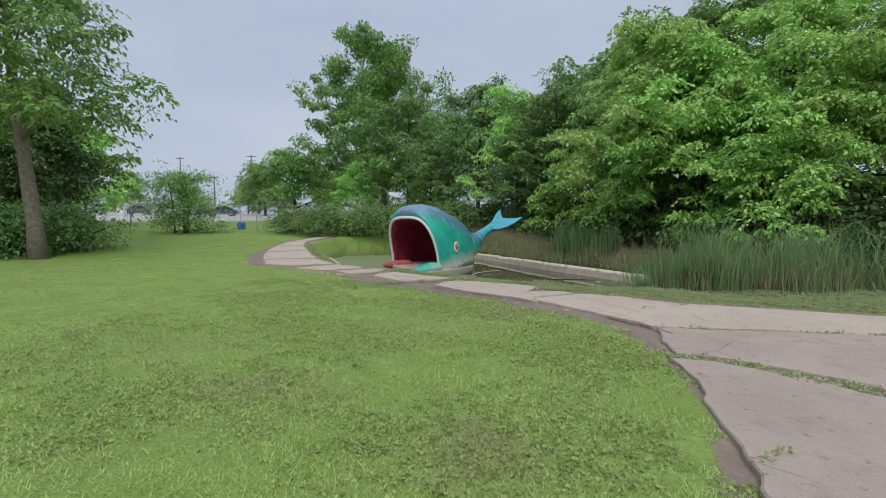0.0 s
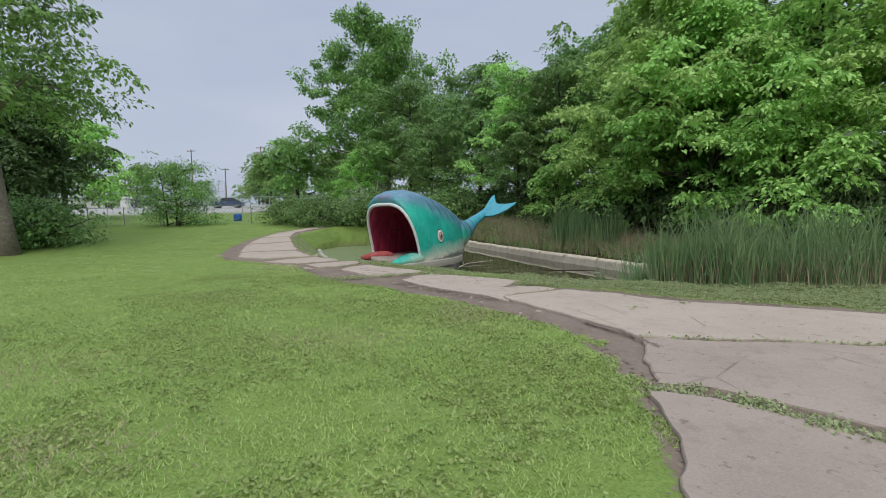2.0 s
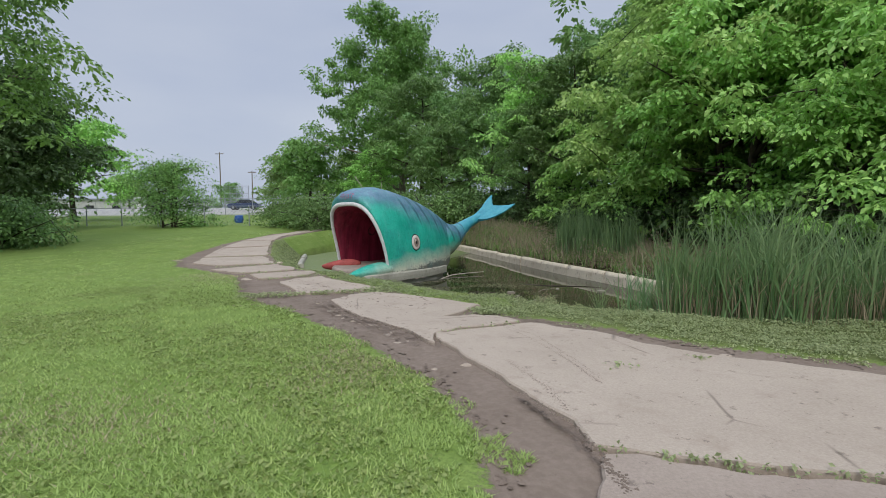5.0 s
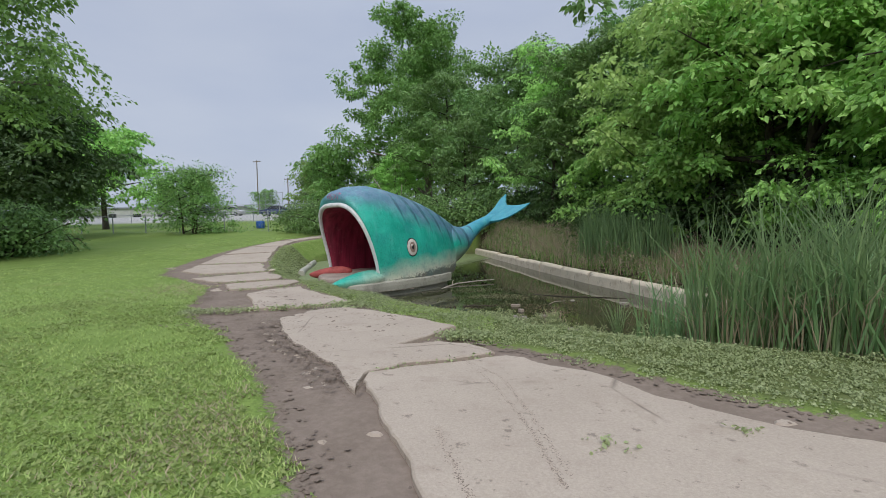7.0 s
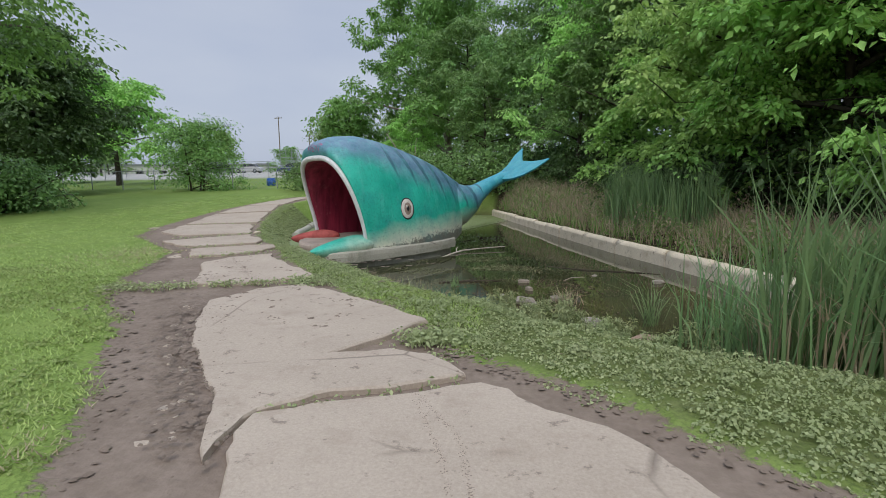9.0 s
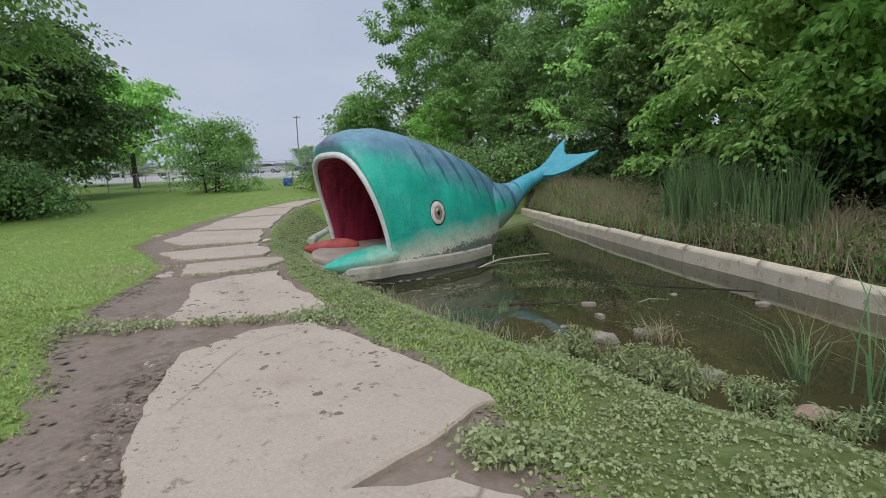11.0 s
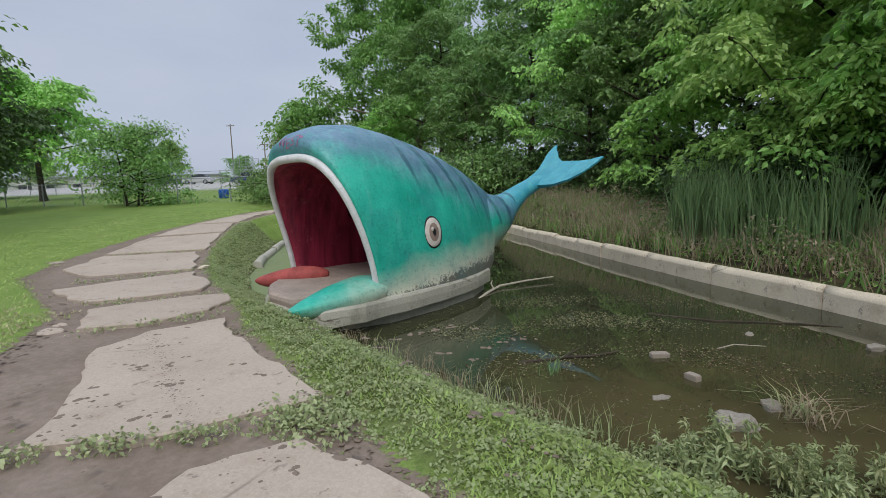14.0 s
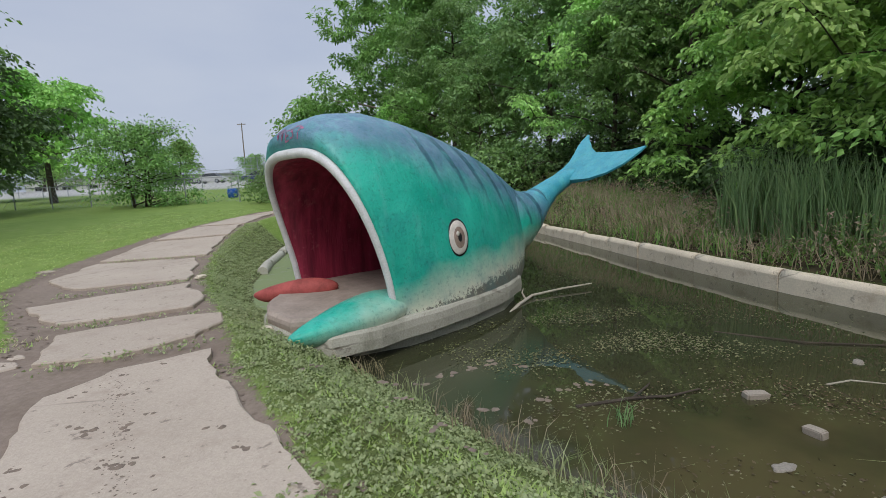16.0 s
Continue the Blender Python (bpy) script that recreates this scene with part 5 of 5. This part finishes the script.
twig("dead_branch", [(-5.4, 37.5, 1.0), (-5.6, 37.2, 2.2), (-5.9, 37.0, 3.2), (-6.6, 36.8, 4.3)], 0.07, M_dead, "bare bleached dead branch among the trees",
     [[(-5.6, 37.2, 2.2), (-4.7, 37.0, 2.3), (-3.9, 36.9, 2.0)], [(-5.8, 37.0, 3.0), (-6.8, 37.0, 2.6), (-7.4, 37.0, 2.7)], [(-5.5, 37.3, 1.8), (-4.9, 37.2, 3.0), (-4.8, 37.2, 4.0)]])


def weed_plant(seed, height, label, mat, leaf):
    """A broad-leaved waterside weed: a few stems with whorls of long leaves."""
    rng = np.random.default_rng(seed)
    th = tagged(new("bank_weed"), label, "weed", group="weeds on the bank")
    cen = []
    for _ in range(6):
        a, ln = rng.uniform(0, 6.28), height * rng.uniform(0.6, 1.1)
        d = Vector((math.cos(a), math.sin(a), 0)) * rng.uniform(0.1, 0.5) * ln
        o = Vector((rng.normal() * 0.06, rng.normal() * 0.06, -0.05))
        pts = [o, o + d * 0.35 + Vector((0, 0, ln * 0.5)), o + d + Vector((0, 0, ln))]
        part("stem", tube(bmesh.new(), pts, [0.006, 0.005, 0.003], 4), mat, th)
        for q in np.linspace(0.25, 1, 6):
            cen.append(tuple(o + d * q ** 1.6 + Vector((0, 0, ln * q))))
    v, t = leaf_cloud(rng, np.array(cen), np.full(len(cen), 0.035), 10, leaf, 0.6, 0.16)
    ob = new("foliage", np_mesh("foliage", v, t, mat))
    ob.parent = th
    return th


w1 = weed_plant(71, 0.40, "leafy green weed at the water's edge", M_cover, 0.05)
w2 = weed_plant(72, 0.26, "pale green weed on the pond's bank", M_cover, 0.042)
w1.matrix_world = pose(3.5, 13.35, gz(3.5, 13.35))
w2.matrix_world = pose(2.75, 13.75, gz(2.75, 13.75))
rng_w = random.Random(8)
for k in range(34):
    q = rng_w.random() ** 0.8
    x, y = 2.1 + q * 3.6 + rng_w.gauss(0, 0.16), 14.05 - q * 2.35 + rng_w.gauss(0, 0.16)
    src = w1 if rng_w.random() < 0.55 else w2
    f = rng_w.uniform(0.6, 1.25)
    src.scale = (f, f, f)
    copy_thing(src, pose(x, y, max(gz(x, y), WATER - 0.03), 0, 0, rng_w.uniform(0, 360)))
for ob in (w1, w2):
    ob.scale = (1, 1, 1)


def tuft(x, y, n, length, mat, label, seed, spread=0.07, lean=0.8, width=0.012):
    rng = np.random.default_rng(seed)
    px, py = x + rng.normal(size=n) * spread, y + rng.normal(size=n) * spread
    v, t = blades(rng, px, py, np.maximum(ground_height(px, py), WATER - 0.05), length, width, lean)
    return tagged(new("grass_tuft", np_mesh("grass_tuft", v, t, mat)), label, "grass tuft", group="tufts by the pond", kind="stuff")


tuft(4.54, 13.44, 40, 0.75, M_reed, "tuft of tall thin rush standing in the pond", 1, 0.06, 1.0)
tuft(1.9, 15.13, 26, 0.28, M_reed, "small green rush tuft standing in the pond", 2, 0.05, 0.5, 0.008)
tuft(3.6, 14.3, 60, 0.28, M_straw, "dry pale grass tuft at the pond's edge", 3, 0.08, 1.2, 0.01)
tuft(3.6, 14.4, 40, 0.26, M_cover, "green grass tuft at the pond's edge", 4, 0.07, 1.2, 0.01)
for i, (x, y) in enumerate(((0.35, 15.25), (0.75, 14.95), (1.3, 14.5), (1.75, 14.2), (2.1, 13.95), (1.05, 14.7), (1.55, 14.3), (-0.2, 15.85))):
    tuft(x, y, 45, 0.26, M_straw if i % 2 else M_cover, "thin dry grass tuft on the water's edge" if i % 2 else "thin green grass tuft on the water's edge", 10 + i, 0.13, 0.8, 0.006)
tuft(-1.45, 16.35, 40, 0.2, M_cover, "green grass tuft beside the whale's jaw", 31, 0.07, 1.0, 0.009)
tuft(5.2, 12.9, 90, 1.1, M_reed, "loose cattail clump in the pond", 32, 0.22, 0.4, 0.02)
tuft(4.9, 12.3, 60, 0.8, M_reed, "loose young cattail clump on the bank", 33, 0.2, 0.5, 0.018)

# ---------------------------------------------------------------- far side of the lawn
def fence(x0, y0, x1, y1, height, label):
    th = tagged(new("wire_fence"), label, "fence")
    length = math.hypot(x1 - x0, y1 - y0)
    n = round(length / 3)
    pos = [(x0 + (x1 - x0) * k / n, y0 + (y1 - y0) * k / n) for k in range(n + 1)]
    for x, y in pos:
        z = gz(x, y)
        part("post", tube(bmesh.new(), [(x, y, z - 0.3), (x, y, z + height), (x, y, z + height + 0.05)], [0.035, 0.035, 0.02], 6), M_steel, th)
    for a, b in zip(pos, pos[1:]):
        part("rail", tube(bmesh.new(), [(*a, gz(*a) + height - 0.03), (*b, gz(*b) + height - 0.03)], [0.022, 0.022], 5), M_steel, th)
    bm = bmesh.new()
    m = int(length / 0.3)
    for k in range(m):
        for s in (1, -1):
            q0, q1 = k / m, (k + s * height / 0.3) / m
            q1 = min(1, max(0, q1))
            xa, ya, xb, yb = x0 + (x1 - x0) * q0, y0 + (y1 - y0) * q0, x0 + (x1 - x0) * q1, y0 + (y1 - y0) * q1
            tube(bm, [(xa, ya, gz(xa, ya) + 0.04), (xb, yb, gz(xb, yb) + height - 0.05)], [0.006, 0.006], 3)
    part("wire_mesh", bm, M_steel, th)
    return th


fence(-52, 38.5, -20.5, 36.2, 1.3, "low chain-link fence along the edge of the lawn")
fence(-20.3, 36.2, -4.0, 35.8, 1.4, "chain-link fence half hidden by bushes")
fence(-62, 55, -10, 53, 1.8, "tall chain-link fence along the car park")


def car(x, y, turn, col, label):
    th = tagged(new("car"), label, "car")
    paint = plain("car_paint", col, 0.3, 0.08, 3)
    glass = plain("car_glass", (0.03, 0.035, 0.04), 0.1, 0.1, 3)
    bm = bmesh.new()
    prof = [(-2.2, 0.3), (-2.2, 0.75), (-1.95, 0.9), (-1.1, 0.98), (1.3, 1.0), (2.0, 0.92), (2.2, 0.7), (2.2, 0.3)]
    rows = [[bm.verts.new((u, w, z)) for u, z in prof] for w in (-0.85, 0.85)]
    for k in range(len(prof)):
        bm.faces.new((rows[0][k], rows[0][(k + 1) % 8], rows[1][(k + 1) % 8], rows[1][k]))
    bm.faces.new(rows[0])
    bm.faces.new(rows[1][::-1])
    bmesh.ops.bevel(bm, geom=bm.edges[:], offset=0.06, segments=2, affect="EDGES")
    part("body", bm, paint, th)
    for nm, prof, hw, mat in (("cabin", [(-1.2, 0.95), (-0.5, 1.42), (0.9, 1.45), (1.6, 0.97)], 0.74, glass), ("roof", [(-0.55, 1.41), (-0.4, 1.48), (0.8, 1.5), (0.95, 1.44)], 0.72, paint)):
        bm = bmesh.new()
        rows = [[bm.verts.new((u, w * (1 if z < 1.2 else 0.86), z)) for u, z in prof] for w in (-hw, hw)]
        for k in range(4):
            bm.faces.new((rows[0][k], rows[0][(k + 1) % 4], rows[1][(k + 1) % 4], rows[1][k]))
        bm.faces.new(rows[0])
        bm.faces.new(rows[1][::-1])
        part(nm, bm, mat, th)
    for u in (-1.35, 1.4):
        for w in (-0.8, 0.8):
            wheel = part("wheel", tube(bmesh.new(), [(u, w - 0.1, 0.32), (u, w + 0.1, 0.32)], [0.32, 0.32], 16), M_black, th)
            part("rim", tube(bmesh.new(), [(u, w - 0.115, 0.32), (u, w + 0.115, 0.32)], [0.19, 0.19], 12), M_steel, wheel)
    th.matrix_world = pose(x, y, gz(x, y), 0, 0, turn)
    return th


car(-32.6, 71.8, 10, (0.04, 0.06, 0.13), "dark blue parked car beyond the fence")
car(-44.0, 78.0, 5, (0.5, 0.5, 0.5), "silver parked car beyond the fence")
car(-49.5, 79.0, 8, (0.08, 0.08, 0.085), "dark grey parked car beyond the fence")


def utility_pole(x, y, height, arms, label):
    th = tagged(new("utility_pole"), label, "utility pole")
    z = gz(x, y)
    part("pole", tube(bmesh.new(), [(x, y, z - 0.5), (x, y, z + height)], [0.2, 0.13], 8), M_bark, th)
    for k in range(arms):
        zz = z + height - 0.5 - 1.1 * k
        part("crossarm", box(bmesh.new(), (x - 1.2, y - 0.08, zz), (x + 1.2, y + 0.08, zz + 0.18)), M_bark, th)
        for d in (-1.05, -0.5, 0.5, 1.05):
            part("insulator", tube(bmesh.new(), [(x + d, y, zz + 0.17), (x + d, y, zz + 0.4)], [0.06, 0.04], 6), M_steel, th)
    return th


utility_pole(-50.5, 129.0, 16.3, 2, "wooden utility pole with two crossarms")
utility_pole(-75.6, 140.8, 17.5, 1, "tall slender wooden utility pole in the distance")
utility_pole(-66.0, 141.0, 12.0, 1, "wooden utility pole in the distance")


def backstop(x, y):
    th = tagged(new("backstop"), "tall wire ballgame backstop beyond the fence", "backstop")
    z = gz(x, y)
    for k in range(5):
        part("post", tube(bmesh.new(), [(x + k * 1.4, y, z - 0.2), (x + k * 1.4, y, z + 5.2)], [0.06, 0.06], 6), M_steel, th)
    for h in (0.1, 1.8, 3.5, 5.1):
        part("rail", tube(bmesh.new(), [(x, y, z + h), (x + 5.6, y, z + h)], [0.04, 0.04], 5), M_steel, th)
    bm = bmesh.new()
    for k in range(28):
        tube(bm, [(x + k * 0.2, y, z), (x + k * 0.2, y, z + 5.1)], [0.012, 0.012], 3)
    part("wire_mesh", bm, M_steel, th)


backstop(-55.0, 106.0)


def kiosk(x, y):
    th = tagged(new("ticket_post"), "white metal cabinet standing by the car park", "cabinet")
    z = gz(x, y)
    white = plain("white_enamel", (0.75, 0.75, 0.74), 0.5, 0.08, 3)
    part("body", box(bmesh.new(), (x - 0.4, y - 0.35, z - 0.1), (x + 0.4, y + 0.35, z + 1.7), 0.03), white, th)
    part("cap", box(bmesh.new(), (x - 0.6, y - 0.5, z + 1.69), (x + 0.6, y + 0.5, z + 1.98), 0.06), white, th)


kiosk(-38.5, 58.4)


def barrel(x, y):
    th = tagged(new("barrel"), "blue plastic barrel beyond the wire fence", "barrel")
    z = gz(x, y)
    blue = plain("blue_plastic", (0.02, 0.10, 0.38), 0.45, 0.15, 4)
    part("body", tube(bmesh.new(), [(x, y, z), (x, y, z + 0.06), (x, y, z + 0.28), (x, y, z + 0.5), (x, y, z + 0.56)], [0.27, 0.3, 0.33, 0.3, 0.26], 18), blue, th)
    for h in (0.2, 0.38):
        part("hoop", tube(bmesh.new(), [(x, y, z + h - 0.02), (x, y, z + h), (x, y, z + h + 0.02)], [0.3, 0.345, 0.3], 18), blue, th)


barrel(-16.4, 39.6)


def far_hall(x, y, w, d, h, turn, label):
    th = tagged(new("far_building"), label, "building")
    part("wall", box(bmesh.new(), (-w / 2, -d / 2, -1), (w / 2, d / 2, h)), plain("pale_cladding", (0.5, 0.5, 0.48), 0.8, 0.1, 0.3), th)
    bm = box(bmesh.new(), (-w / 2 - 0.5, -d / 2 - 0.5, h - 0.02), (w / 2 + 0.5, d / 2 + 0.5, h + 0.5))
    part("roof", bm, plain("grey_roofing", (0.22, 0.23, 0.24), 0.8, 0.1, 0.3), th)
    for k in range(8):
        u = -w / 2 + w * (k + 0.5) / 8
        part("window", box(bmesh.new(), (u - 1.2, -d / 2 - 0.06, 1.2), (u + 1.2, -d / 2 + 0.05, 2.8)), M_black, th)
    th.matrix_world = pose(x, y, gz(x, y), 0, 0, turn)


far_hall(-125, 160, 60, 18, 4.5, 20, "long low pale hall far beyond the car park")
